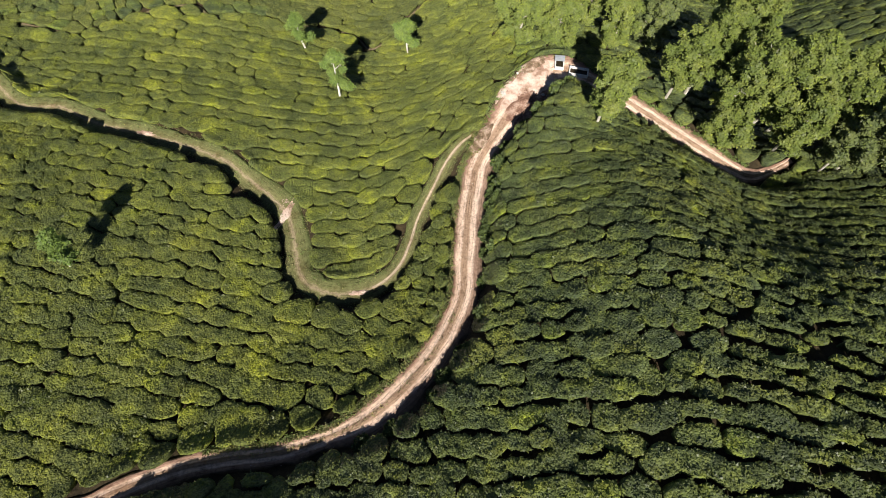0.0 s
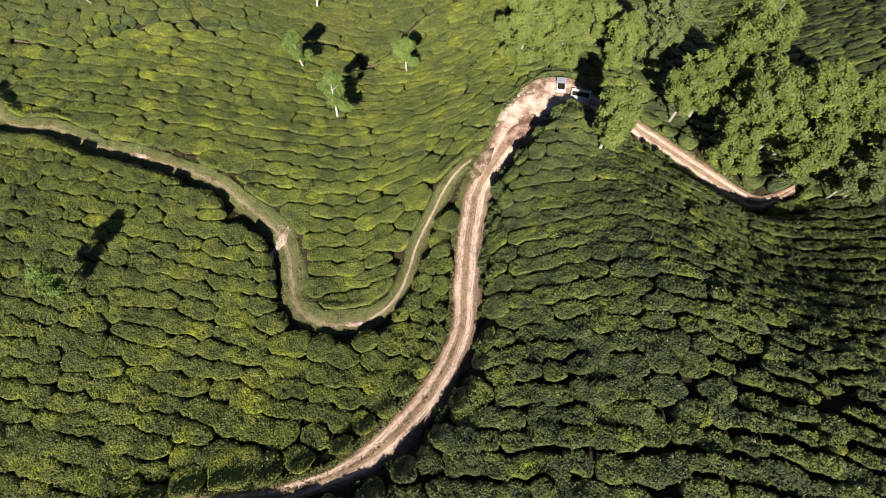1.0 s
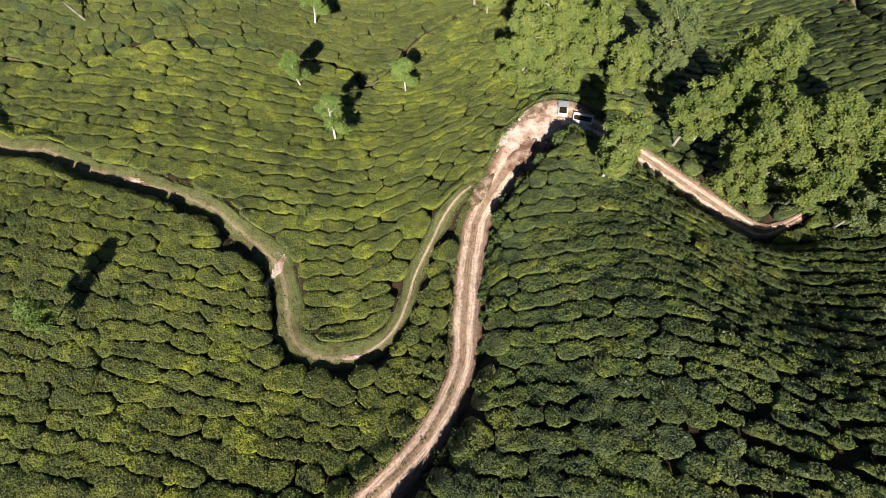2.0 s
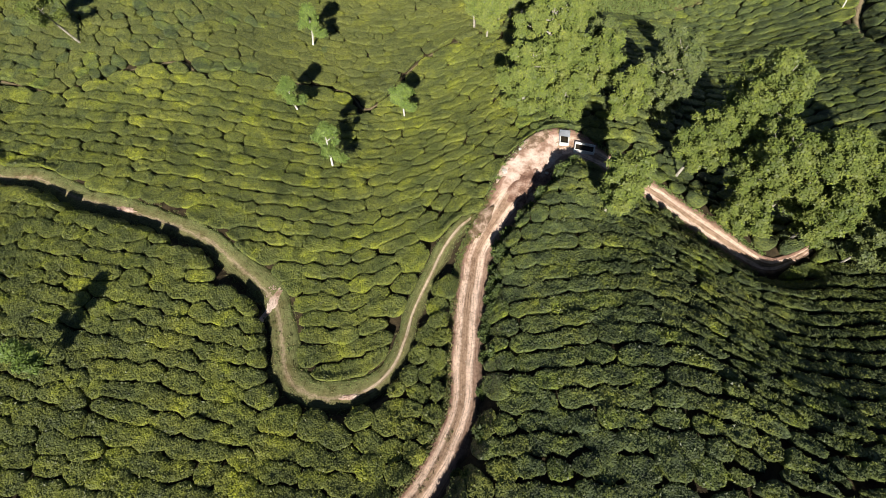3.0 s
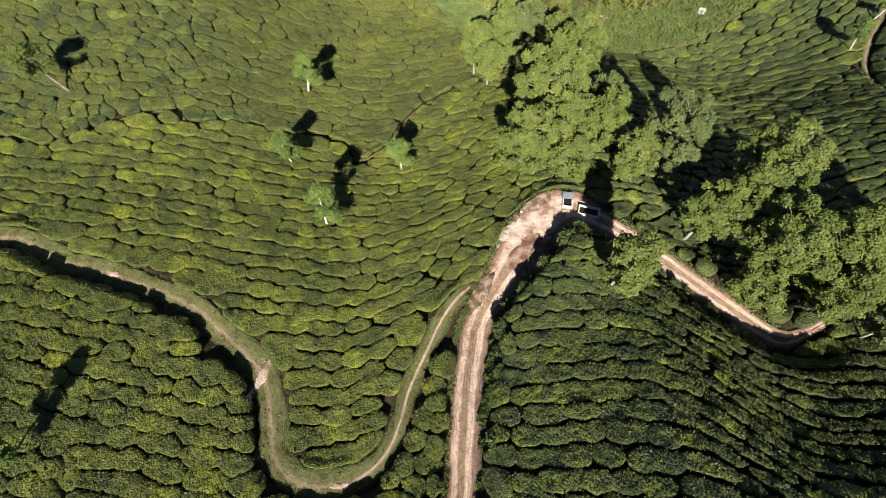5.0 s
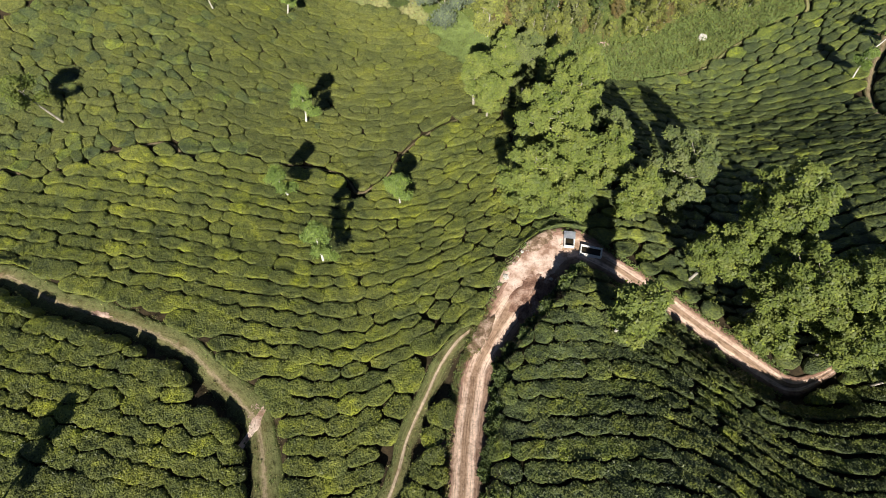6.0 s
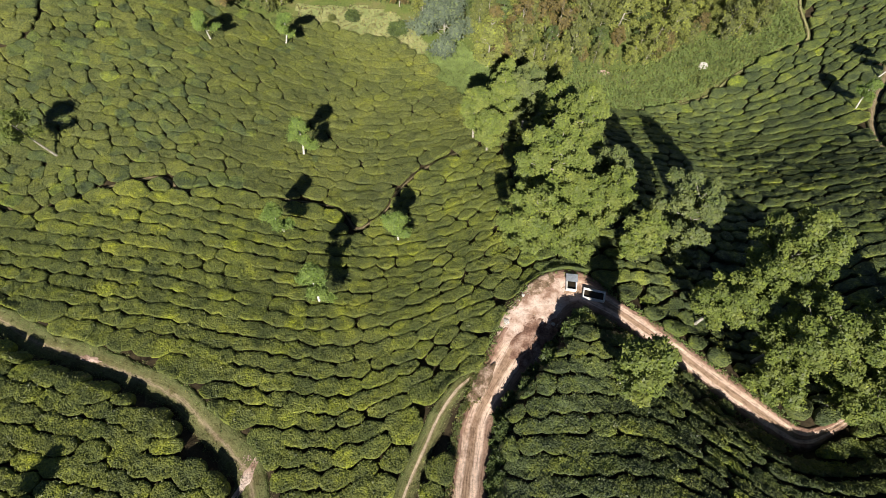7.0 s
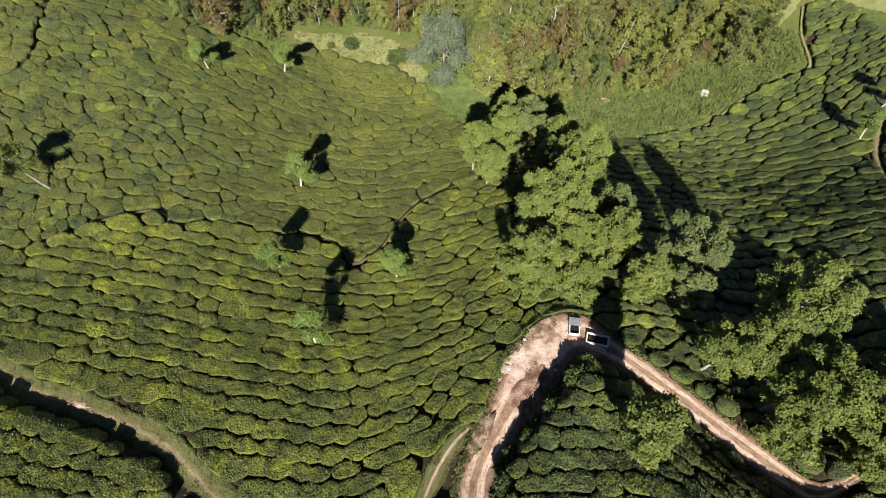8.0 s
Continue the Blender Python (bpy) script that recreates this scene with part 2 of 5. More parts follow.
# x, y, z, half width of each way
ROAD = spline([(-40, -9.5, 8.2, 1.3), (-32, -6.0, 7.4, 1.3), (-24, -2.6, 7.1, 1.3), (-18.7, -1.4, 6.9, 1.3), (-13.7, -0.7, 6.7, 1.3), (-7.2, 1.9, 6.8, 1.2), (-1.7, 7.2, 5.8, 1.15), (1.5, 13.4, 4.1, 1.1),
               (2.4, 19.4, 2.7, 1.1), (2.9, 25.0, 1.2, 1.15), (4.0, 30.3, -0.2, 1.35), (6.1, 34.8, -0.4, 1.9), (9.0, 39.2, -0.4, 2.7), (11.4, 42.6, -0.4, 2.9), (14.6, 44.7, -0.4, 2.3),
               (18.8, 42.6, -0.2, 1.35), (24.2, 38.3, 0.0, 1.25), (29.4, 33.9, 0.1, 1.25), (33.4, 30.8, 0.0, 1.2), (35.6, 29.6, 0.1, 0.9), (38.0, 30.2, 0.3, 0.4), (40.5, 31.5, 0.6, 0.25)])
PATH = spline([(-72, 54, -7.2, 0.7), (-63.2, 48, -6.4, 0.8), (-57.4, 43.3, -6.0, 0.8), (-51.5, 42.6, -5.6, 0.8), (-45.6, 39.8, -5.0, 0.8), (-39, 37.8, -4.1, 0.85), (-32.7, 35.8, -3.7, 0.85), (-27.2, 33.4, -3.3, 0.8),
               (-24, 30.9, -3.0, 0.8), (-20.8, 28.3, -2.7, 0.9), (-18.4, 25.9, -2.4, 0.95), (-17.3, 23.2, -1.8, 0.9), (-16.5, 20.2, -1.1, 0.9), (-15.3, 17.3, -0.3, 0.85), (-13, 15.7, 0.4, 0.8), (-9.9, 15.4, 0.6, 0.8),
               (-6.9, 16.3, 0.5, 0.8), (-4.8, 18.4, 0.3, 0.75), (-3.7, 21.2, 0.1, 0.7), (-2.9, 24.4, -0.4, 0.7), (-1.3, 28.1, -0.5, 0.7), (0.3, 31.6, -0.3, 0.7), (2.0, 34.0, -0.3, 0.6), (3.6, 35.4, -0.35, 0.4)])
TRAIL = spline([(x, y, float(hillside(x, y)) + 0.15, w) for x, y, w in (
    (-66, 61.5, 0.35), (-60.1, 59.9, 0.35), (-56.3, 58.6, 0.35), (-52.3, 60.4, 0.35), (-48.4, 62.7, 0.35), (-44.5, 64.2, 0.35), (-39.9, 65.4, 0.35), (-37, 63.2, 0.45), (-34.9, 63.5, 0.35), (-30.7, 64.5, 0.3), (-26.6, 63.5, 0.3),
    (-21.8, 62.9, 0.3), (-17.8, 62.6, 0.3), (-14.3, 61.5, 0.35), (-11.9, 58.3, 0.45), (-10, 59.2, 0.4), (-7.8, 61.5, 0.3), (-6, 65.1, 0.35), (-3.3, 68, 0.4), (0.8, 70.2, 0.4), (5, 71.6, 0.35))])
LANE = spline([(x, y, float(hillside(x, y)) - 0.2, 0.7) for x, y in ((84, 100), (79.5, 93), (75.5, 87.2), (71.5, 80), (69, 73), (70, 66))])
DRAIN = spline([(x, y, float(hillside(x, y)) - 0.1, 0.22) for x, y in ((-66.5, 111), (-67.3, 103.1), (-66.8, 97.9), (-66.1, 94.4), (-67.1, 90.8), (-71, 87.5))])
RIM = spline([(x, y, float(hillside(x, y)) + 0.1, w) for x, y, w in ((78.3, 128, 0.35), (75.8, 119.9, 0.4), (74.0, 109.6, 0.4), (68.8, 106.9, 0.25), (61.8, 103.6, 0.2), (57.2, 100.9, 0.3), (53.6, 97.7, 0.2), (47.9, 95.6, 0.3), (42.5, 94.2, 0.2), (37.5, 92.6, 0.15))])
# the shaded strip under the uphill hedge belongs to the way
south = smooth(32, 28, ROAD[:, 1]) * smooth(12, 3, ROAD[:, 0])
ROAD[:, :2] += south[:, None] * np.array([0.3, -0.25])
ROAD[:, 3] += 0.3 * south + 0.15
verge_side = smooth(14, 19, ROAD[:, 1]) * smooth(34, 30, ROAD[:, 1]) * smooth(12, 6, ROAD[:, 0])
ROAD[:, 0] -= 0.22 * verge_side
ROAD[:, 3] += 0.22 * verge_side
low = smooth(-5, -10, ROAD[:, 0])
ROAD[:, 1] += 0.3 * low
ROAD[:, 3] -= 0.75 * low
west = smooth(-4, -9, PATH[:, 0])
PATH[:, :2] += west[:, None] * np.array([-0.25, -0.3])
PATH[:, 2] -= 0.25 * west
PATH[:, 3] += 0.15 + 0.45 * west
PATH[:, 0] += 0.18 * west
PATH[:, 1] += 0.18 * west
TRAIL[:, 3] *= 0.6
# width of the bank beside each way
ROAD = np.c_[ROAD, 1.5 - 0.7 * smooth(27, 31, ROAD[:, 1]) * smooth(20, 17, ROAD[:, 0]) + 2.2 * smooth(20, 28, ROAD[:, 0])]
PATH, TRAIL, LANE, DRAIN, RIM = (np.c_[w, np.full(len(w), b)] for w, b in ((PATH, 1.0), (TRAIL, 0.9), (LANE, 1.1), (DRAIN, 0.7), (RIM, 0.8)))
WAYS = [ROAD, PATH, TRAIL, LANE, DRAIN, RIM]


def near_way(way, x, y):
    """Distance to a way, and its height, half width and bank at the nearest place."""
    x, y = np.ravel(x), np.ravel(y)
    d = np.full(x.shape, 1e9)
    z, w, bank = np.zeros(x.shape), np.ones(x.shape), np.ones(x.shape)
    box = (x > way[:, 0].min() - 8) & (x < way[:, 0].max() + 8) & (y > way[:, 1].min() - 8) & (y < way[:, 1].max() + 8)
    idx = np.nonzero(box)[0]
    for s in range(0, len(idx), 20000):
        k = idx[s:s + 20000]
        dd = (x[k, None] - way[None, :, 0]) ** 2 + (y[k, None] - way[None, :, 1]) ** 2
        j = dd.argmin(1)
        d[k], z[k], w[k], bank[k] = np.sqrt(dd[np.arange(len(k)), j]), way[j, 2], way[j, 3], way[j, 4]
    return d, z, w, bank


def ground(x, y):
    """The hillside with the ways cut into it as benches."""
    shape = np.shape(x)
    x, y = np.ravel(np.asarray(x, float)), np.ravel(np.asarray(y, float))
    z = hillside(x, y)
    for way in WAYS:
        d, zw, w, bank = near_way(way, x, y)
        k = smooth(0, 1, (d - w) / bank)
        z = zw * (1 - k) + z * k
    return z.reshape(shape)


def ground_at(x, y):
    return float(ground(np.array([x]), np.array([y]))[0])


def mesh_of(name, verts, faces, mats, face_mats=None, smooth_faces=True):
    """A mesh from vertices and faces: a list of faces, or one array or several arrays of faces of equal size."""
    me = bpy.data.meshes.new(name)
    verts = np.asarray(verts, np.float32)
    if isinstance(faces, list) and faces and not isinstance(faces[0], np.ndarray):
        sizes = np.array([len(q) for q in faces], np.int32)
        loops = np.array([k for q in faces for k in q], np.int32)
    else:
        faces = faces if isinstance(faces, list) else [faces]
        sizes = np.concatenate([np.full(len(q), q.shape[1], np.int32) for q in faces])
        loops = np.concatenate([q.ravel() for q in faces]).astype(np.int32)
    me.vertices.add(len(verts))
    me.vertices.foreach_set("co", verts.ravel())
    me.loops.add(len(loops))
    me.loops.foreach_set("vertex_index", loops)
    me.polygons.add(len(sizes))
    me.polygons.foreach_set("loop_start", np.r_[0, np.cumsum(sizes)[:-1]].astype(np.int32))
    me.polygons.foreach_set("loop_total", sizes)
    for m in mats:
        me.materials.append(m)
    if face_mats is not None:
        me.polygons.foreach_set("material_index", np.asarray(face_mats, np.int32))
    me.polygons.foreach_set("use_smooth", np.full(len(sizes), smooth_faces))
    me.update(calc_edges=True)
    return me


def part(name, me, parent, label=""):
    ob = new(name, me)
    ob.parent = parent
    return tagged(ob, label)


def inside(poly, x, y):
    x, y = np.asarray(x, float), np.asarray(y, float)
    hit = np.zeros(x.shape, bool)
    for (ax, ay), (bx, by) in zip(poly, poly[1:] + poly[:1]):
        if ay != by:
            hit ^= ((ay > y) != (by > y)) & (x < (bx - ax) * (y - ay) / (by - ay) + ax)
    return hit


EDGE = [(-120, 96), (-75, 112), (-62, 116), (-51, 111), (-45.2, 102.7), (-37.3, 103.7), (-32.5, 103.4), (-25.3, 104.6), (-19.6, 103.9), (-11, 102.1), (-4.5, 97.7), (0.7, 88.3), (6, 83), (14, 80), (21, 82), (28.1, 86.5), (33.6, 90.4),
        (38, 92.5), (46.7, 95.4), (53.7, 98.0), (58.3, 101.4), (62.9, 103.6), (70, 107.2), (74.2, 110), (76.5, 119.9), (79, 129.1), (85.7, 124.5), (89, 115.4), (104, 112), (130, 104)]
WILD = EDGE + [(130, 400), (-120, 400)]
LAWN = [(-28.5, 110), (-21.3, 111), (-16, 112), (-10, 110.5), (-6, 107), (-2.5, 101), (-0.5, 93), (-2, 91.5), (-4.3, 97), (-11, 101.6), (-19.6, 103.4), (-27, 104.6)]
GREEN = [(71.2, 121), (78.7, 129.8), (85, 127), (92, 121), (104, 112), (130, 104), (130, 190), (74, 190), (72, 134)]
BRAKE = [(21, 83), (28.1, 87), (33.6, 91), (38, 93.5), (46.7, 96.6), (53, 99), (57, 102), (62, 104.8), (68, 108), (73, 111), (74.5, 120), (70, 122), (63, 112), (52, 110.5), (42, 104), (28, 100), (20, 96), (14, 86)]
GLADE = [(-4, 97.5), (0.7, 88.8), (6, 84), (13, 81), (20, 84), (20, 96), (8, 96), (2, 104), (-2, 101)]

gx = np.concatenate([-84 - np.geomspace(1, 1500, 26)[::-1], np.arange(-84, 104.1, 0.8), 104 + np.geomspace(1, 1500, 26)])
gy = np.concatenate([-26 - np.geomspace(1, 1200, 24)[::-1], np.arange(-26, 142.1, 0.8), 142 + np.geomspace(1, 1800, 26)])
GX, GY = np.meshgrid(gx, gy)
GZ = ground(GX, GY) + 0.05 * lattice_noise(GX * 1.3, GY * 1.3, 3)
for way in WAYS:
    d, _, w, _ = near_way(way, GX, GY)
    GZ -= (0.3 * (1 - smooth(0.2, 0.9, d - w * 0.75))).reshape(GZ.shape)
nx, ny = len(gx), len(gy)
base = (np.arange(ny - 1)[:, None] * nx + np.arange(nx - 1)[None, :]).ravel()
quads = np.stack([base, base + 1, base + nx + 1, base + nx], 1)
# what grows on it: meadow, thicket, or the closed tea cover beyond the rows of single bushes
beyond = (GY < -14) | (GX > 48 + 0.42 * np.maximum(GY, 0)) | (GX < -44 - 0.42 * np.maximum(GY, 0))
meadow = inside(LAWN, GX, GY) | inside(GREEN, GX, GY)
wild = inside(WILD, GX, GY) & ~meadow
terrain_mesh = mesh_of("ground", np.stack([GX.ravel(), GY.ravel(), GZ.ravel()], 1), quads, [ground_material()])
cover = terrain_mesh.attributes.new("cover", "FLOAT_VECTOR", "POINT")
cover.data.foreach_set("vector", np.stack([meadow, wild, beyond & ~meadow & ~wild], 2).astype(np.float32).ravel())
terrain = tagged(new("ground", terrain_mesh), "hillside of dark soil with grassy valley floor", "ground", kind="structure")


# ---- ways ----
def way_material(name, stops, wander=0.2, relief=0.5, streak=0.5):
    """Earth of a way: stops give its colours across, from -1 at one edge to 1 at the other; worn streaks run along it."""
    m = surface(name, [(0.32, (0.74, 0.66, 0.60)), (0.48, (0.98, 0.96, 0.94)), (0.7, (1.12, 1.10, 1.07))], 0.5, 4.0, [(0.28, (0.62, 0.58, 0.55)), (0.5, (1.0, 1.0, 1.0)), (0.75, (1.18, 1.16, 1.12))], 0.95, relief, 7.0, 0.10)
    nt = m.node_tree
    bsdf = nt.nodes["Principled BSDF"]
    at = nt.nodes.new("ShaderNodeAttribute")
    at.attribute_name = "lie"
    sep = nt.nodes.new("ShaderNodeSeparateXYZ")
    nt.links.new(at.outputs["Vector"], sep.inputs[0])
    wob = noise_node(nt, 1.5, 5.0, 0.75)
    mad = nt.nodes.new("ShaderNodeMath")
    mad.operation = "MULTIPLY_ADD"
    nt.links.new(wob.outputs["Fac"], mad.inputs[0])
    mad.inputs[1].default_value = wander
    nt.links.new(sep.outputs["X"], mad.inputs[2])
    # from -1..1 to 0..1
    half = nt.nodes.new("ShaderNodeMath")
    half.operation = "MULTIPLY_ADD"
    nt.links.new(mad.outputs[0], half.inputs[0])
    half.inputs[1].default_value, half.inputs[2].default_value = 0.5, 0.5 - wander / 4
    r = ramp_node(nt, [((a + 1) / 2, c) for a, c in stops])
    nt.links.new(half.outputs[0], r.inputs["Fac"])
    # streaks along the way: noise drawn out lengthwise
    comb = nt.nodes.new("ShaderNodeCombineXYZ")
    wide = nt.nodes.new("ShaderNodeMath")
    wide.operation = "MULTIPLY"
    wide.inputs[1].default_value = 7.0
    nt.links.new(sep.outputs["Z"], wide.inputs[0])
    long = nt.nodes.new("ShaderNodeMath")
    long.operation = "MULTIPLY"
    long.inputs[1].default_value = 0.7
    nt.links.new(sep.outputs["Y"], long.inputs[0])
    nt.links.new(wide.outputs[0], comb.inputs[0])
    nt.links.new(long.outputs[0], comb.inputs[1])
    lines = nt.nodes.new("ShaderNodeTexNoise")
    lines.inputs["Scale"].default_value, lines.inputs["Detail"].default_value = 1.0, 4.0
    nt.links.new(comb.outputs[0], lines.inputs["Vector"])
    lr = ramp_node(nt, [(0.32, (1 - streak, 1 - 1.05 * streak, 1 - 1.1 * streak)), (0.5, (1.0, 1.0, 1.0)), (0.68, (1 + 0.3 * streak,) * 3)])
    nt.links.new(lines.outputs["Fac"], lr.inputs["Fac"])
    col = mix_node(nt, "MULTIPLY", 1.0, r.outputs["Color"], lr.outputs["Color"])
    col = mix_node(nt, "MULTIPLY", 1.0, col.outputs[2], bsdf.inputs["Base Color"].links[0].from_socket)
    nt.links.new(col.outputs[2], bsdf.inputs["Base Color"])
    return m


# the dark uphill edge (-0.9) has the hedge's shade put into its colour
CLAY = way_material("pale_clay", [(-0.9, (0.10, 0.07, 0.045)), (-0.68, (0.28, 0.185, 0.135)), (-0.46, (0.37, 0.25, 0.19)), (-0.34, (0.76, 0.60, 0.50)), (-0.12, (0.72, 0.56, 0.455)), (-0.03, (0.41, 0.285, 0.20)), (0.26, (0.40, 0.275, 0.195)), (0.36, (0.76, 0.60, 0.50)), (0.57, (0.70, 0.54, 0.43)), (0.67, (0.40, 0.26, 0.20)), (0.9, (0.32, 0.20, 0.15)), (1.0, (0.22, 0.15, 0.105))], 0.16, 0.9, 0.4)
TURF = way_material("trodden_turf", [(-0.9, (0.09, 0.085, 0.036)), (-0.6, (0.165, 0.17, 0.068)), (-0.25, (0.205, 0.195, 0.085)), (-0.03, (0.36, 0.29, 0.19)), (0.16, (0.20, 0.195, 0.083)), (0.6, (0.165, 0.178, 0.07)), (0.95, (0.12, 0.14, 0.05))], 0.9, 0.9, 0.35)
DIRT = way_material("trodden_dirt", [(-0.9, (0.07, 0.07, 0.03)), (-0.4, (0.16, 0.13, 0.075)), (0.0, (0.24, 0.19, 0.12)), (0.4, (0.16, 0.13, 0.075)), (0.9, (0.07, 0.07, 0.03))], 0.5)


def way_mesh(name, way, mat, lift, rut_depth, spread=1.0, seed=0):
    """A strip laid on its bench, its edge wandering, its ruts pressed in, its outer rim sunk into the ground."""
    tang = np.gradient(way[:, :2], axis=0)
    tang /= np.linalg.norm(tang, axis=1)[:, None] + 1e-9
    nor = np.stack([-tang[:, 1], tang[:, 0]], 1)
    across = np.array([-1.12, -1.0, -0.85, -0.7, -0.55, -0.42, -0.28, -0.12, 0.0, 0.12, 0.28, 0.42, 0.55, 0.7, 0.85, 1.0, 1.12])
    n, m = len(way), len(across)
    run = np.cumsum(np.r_[0, np.linalg.norm(np.diff(way[:, :2], axis=0), axis=1)])
    wl = way[:, 3] * spread * (1 + 0.26 * lattice_noise(run / 1.7, run * 0 + 7, seed) + 0.06 * lattice_noise(run / 0.5, run * 0 + 2, seed))
    wr = way[:, 3] * spread * (1 + 0.26 * lattice_noise(run / 1.9, run * 0 + 31, seed) + 0.06 * lattice_noise(run / 0.6, run * 0 + 17, seed))
    half = np.where(across[None, :] < 0, wl[:, None], wr[:, None])
    edge = smooth(0.5, 1.0, np.abs(across))[None, :]
    half = half * edge + (way[:, 3] * spread)[:, None] * (1 - edge)
    off = across[None, :] * half
    x, y = way[:, 0, None] + nor[:, 0, None] * off, way[:, 1, None] + nor[:, 1, None] * off
    z = ground(x, y) + lift + 0.025 * lattice_noise(x * 2.9, y * 2.9, seed + 1)
    a = np.abs(across)[None, :]
    rutted = np.exp(-((across + 0.2) / 0.16) ** 2) + np.exp(-((across - 0.52) / 0.16) ** 2)
    z = z - rut_depth * rutted[None, :] - np.where(a > 1.05, 0.25, 0) - np.where((a > 0.9) & (a < 1.05), 0.03, 0)
    base = (np.arange(n - 1)[:, None] * m + np.arange(m - 1)[None, :]).ravel()
    me = mesh_of(name, np.stack([x.ravel(), y.ravel(), z.ravel()], 1), np.stack([base, base + m, base + m + 1, base + 1], 1), [mat])
    at = me.attributes.new("lie", "FLOAT_VECTOR", "POINT")
    lie = np.stack([np.tile(across, (n, 1)), np.tile(run[:, None], (1, m)), off], 2)
    at.data.foreach_set("vector", lie.ravel().astype(np.float32))
    return me


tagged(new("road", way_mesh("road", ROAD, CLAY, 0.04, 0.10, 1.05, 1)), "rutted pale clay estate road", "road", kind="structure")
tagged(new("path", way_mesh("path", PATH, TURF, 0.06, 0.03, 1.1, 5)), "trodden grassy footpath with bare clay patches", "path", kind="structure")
tread = PATH[(PATH[:, 0] > -8) & (PATH[:, 1] > 15.8)].copy()
tread[:, 3] = 0.16
BARE = way_material("bare_tread", [(-0.95, (0.24, 0.20, 0.12)), (-0.5, (0.52, 0.43, 0.32)), (0.5, (0.56, 0.46, 0.345)), (0.95, (0.24, 0.20, 0.12))], 0.5, 0.9, 0.3)
tagged(new("tread", way_mesh("tread", tread, BARE, 0.10, 0.0, 1.0, 21)), "narrow bare clay tread on the footpath", "path", kind="structure")
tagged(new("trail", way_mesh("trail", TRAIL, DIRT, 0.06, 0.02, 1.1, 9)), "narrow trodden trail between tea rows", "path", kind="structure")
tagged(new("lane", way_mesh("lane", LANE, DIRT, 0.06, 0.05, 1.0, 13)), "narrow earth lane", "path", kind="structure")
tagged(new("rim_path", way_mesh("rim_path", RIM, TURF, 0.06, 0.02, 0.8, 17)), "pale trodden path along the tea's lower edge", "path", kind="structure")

# ---- tea ----
rng = np.random.default_rng(7)


def softplus(v, k):
    return k * np.logaddexp(0, v / k)


def rows_south(x, y):
    return y + 0.2 * x


def rows_bowl(x, y):
    # the rows draw together towards the trees
    return 44 + (y - 44 + 0.17 * x - 0.55 * softplus(x + 6, 4.0)) * (1 + 0.3 * smooth(-12, 7, x))


def rows_far(x, y):
    return y + 0.24 * x - 0.5 * softplus(x + 9, 6.0)


def rows_spur(x, y):
    return y - 0.05 * x + 6.0 * (1 + np.tanh((x - 25) / 5.5)) * smooth(-22, 30, y)


def rows_east(x, y):
    return y - 0.12 * x - 0.3 * softplus(x - 46, 8.0) * smooth(74, 102, y) + 1.1 * np.sin(x / 9.0 + y / 14.0)


road_line = [(float(a), float(b)) for a, b in ROAD[::8, :2]]
path_line = [(float(a), float(b)) for a, b in PATH[::6, :2]]
trail_line = [(float(a), float(b)) for a, b in TRAIL[::6, :2]]
SPUR = road_line + [(110, 34), (110, -60), (-42, -60)]
SOUTH = path_line + [p for p in road_line if p[1] < 35 and p[0] < 6][::-1] + [(-42, -60), (-110, -60), (-110, 60)]
FAR = trail_line + [(8, 76), (6, 83)] + [p for p in EDGE if p[0] < 5][::-1] + [(-110, 62)]
EAST = [(8, 73)] + [(11, 62), (10, 52), (9, 47.5), (14, 47.5)] + [p for p in road_line if p[0] > 17] + [(110, 34), (130, 100)] + [p for p in EDGE if p[0] > 6][::-1]
FIELDS = [("SPUR", SPUR, rows_spur, 1.75), ("SOUTH", SOUTH, rows_south, 1.9), ("FAR", FAR, rows_far, 1.62), ("EAST", EAST, rows_east, 1.62), ("BOWL", None, rows_bowl, 1.9)]


def field_of(x, y):
    f = np.full(np.shape(x), 4)
    for k in (3, 2, 1, 0):
        f[inside(FIELDS[k][1], x, y)] = k
    f[inside(WILD, x, y)] = -1
    return f


seeds = []
for k, (_, _, phi, gap) in enumerate(FIELDS):
    for r in range(-80, 160):
        x = -80.0 + rng.uniform(0, 2)
        xs = []
        while x < 102:
            xs.append(x)
            steep = 5.0 / 5.5 / np.cosh((x - 25) / 5.5) ** 2 if k == 0 else 0.2
            x += rng.uniform(1.2, 2.5 if k == 0 else 3.3) / math.hypot(1, steep)
        xs = np.array(xs)
        y = np.full(xs.shape, r * gap)
        for _ in range(25):
            y = y - (phi(xs, y) - r * gap) * 0.55
        y = y + 0.36 * lattice_noise(xs / 4, y * 0 + r * 3.7, 11) + rng.normal(0, 1, len(xs)) * (np.where(y < 14, 0.26, 0.13) if k == 0 else (0, 0.18, 0.16, 0.13, 0.12)[k]) * (1 + (1.3 * smooth(-20, -45, xs) if k == 2 else 0))
        ok = (y > -24) & (y < 136)
        for a, b in zip(xs[ok], y[ok]):
            seeds.append((a, b, k, r))
seeds = np.array(seeds)
seeds = seeds[field_of(seeds[:, 0], seeds[:, 1]) == seeds[:, 2]]
clear = np.full(len(seeds), 9.0)
for way in WAYS:
    d, _, w, _ = near_way(way, seeds[:, 0], seeds[:, 1])
    clear = np.minimum(clear, d - w)
seeds = seeds[clear > np.where(seeds[:, 2] < 2, rng.uniform(0.1, 0.85, len(seeds)), 0.8)]
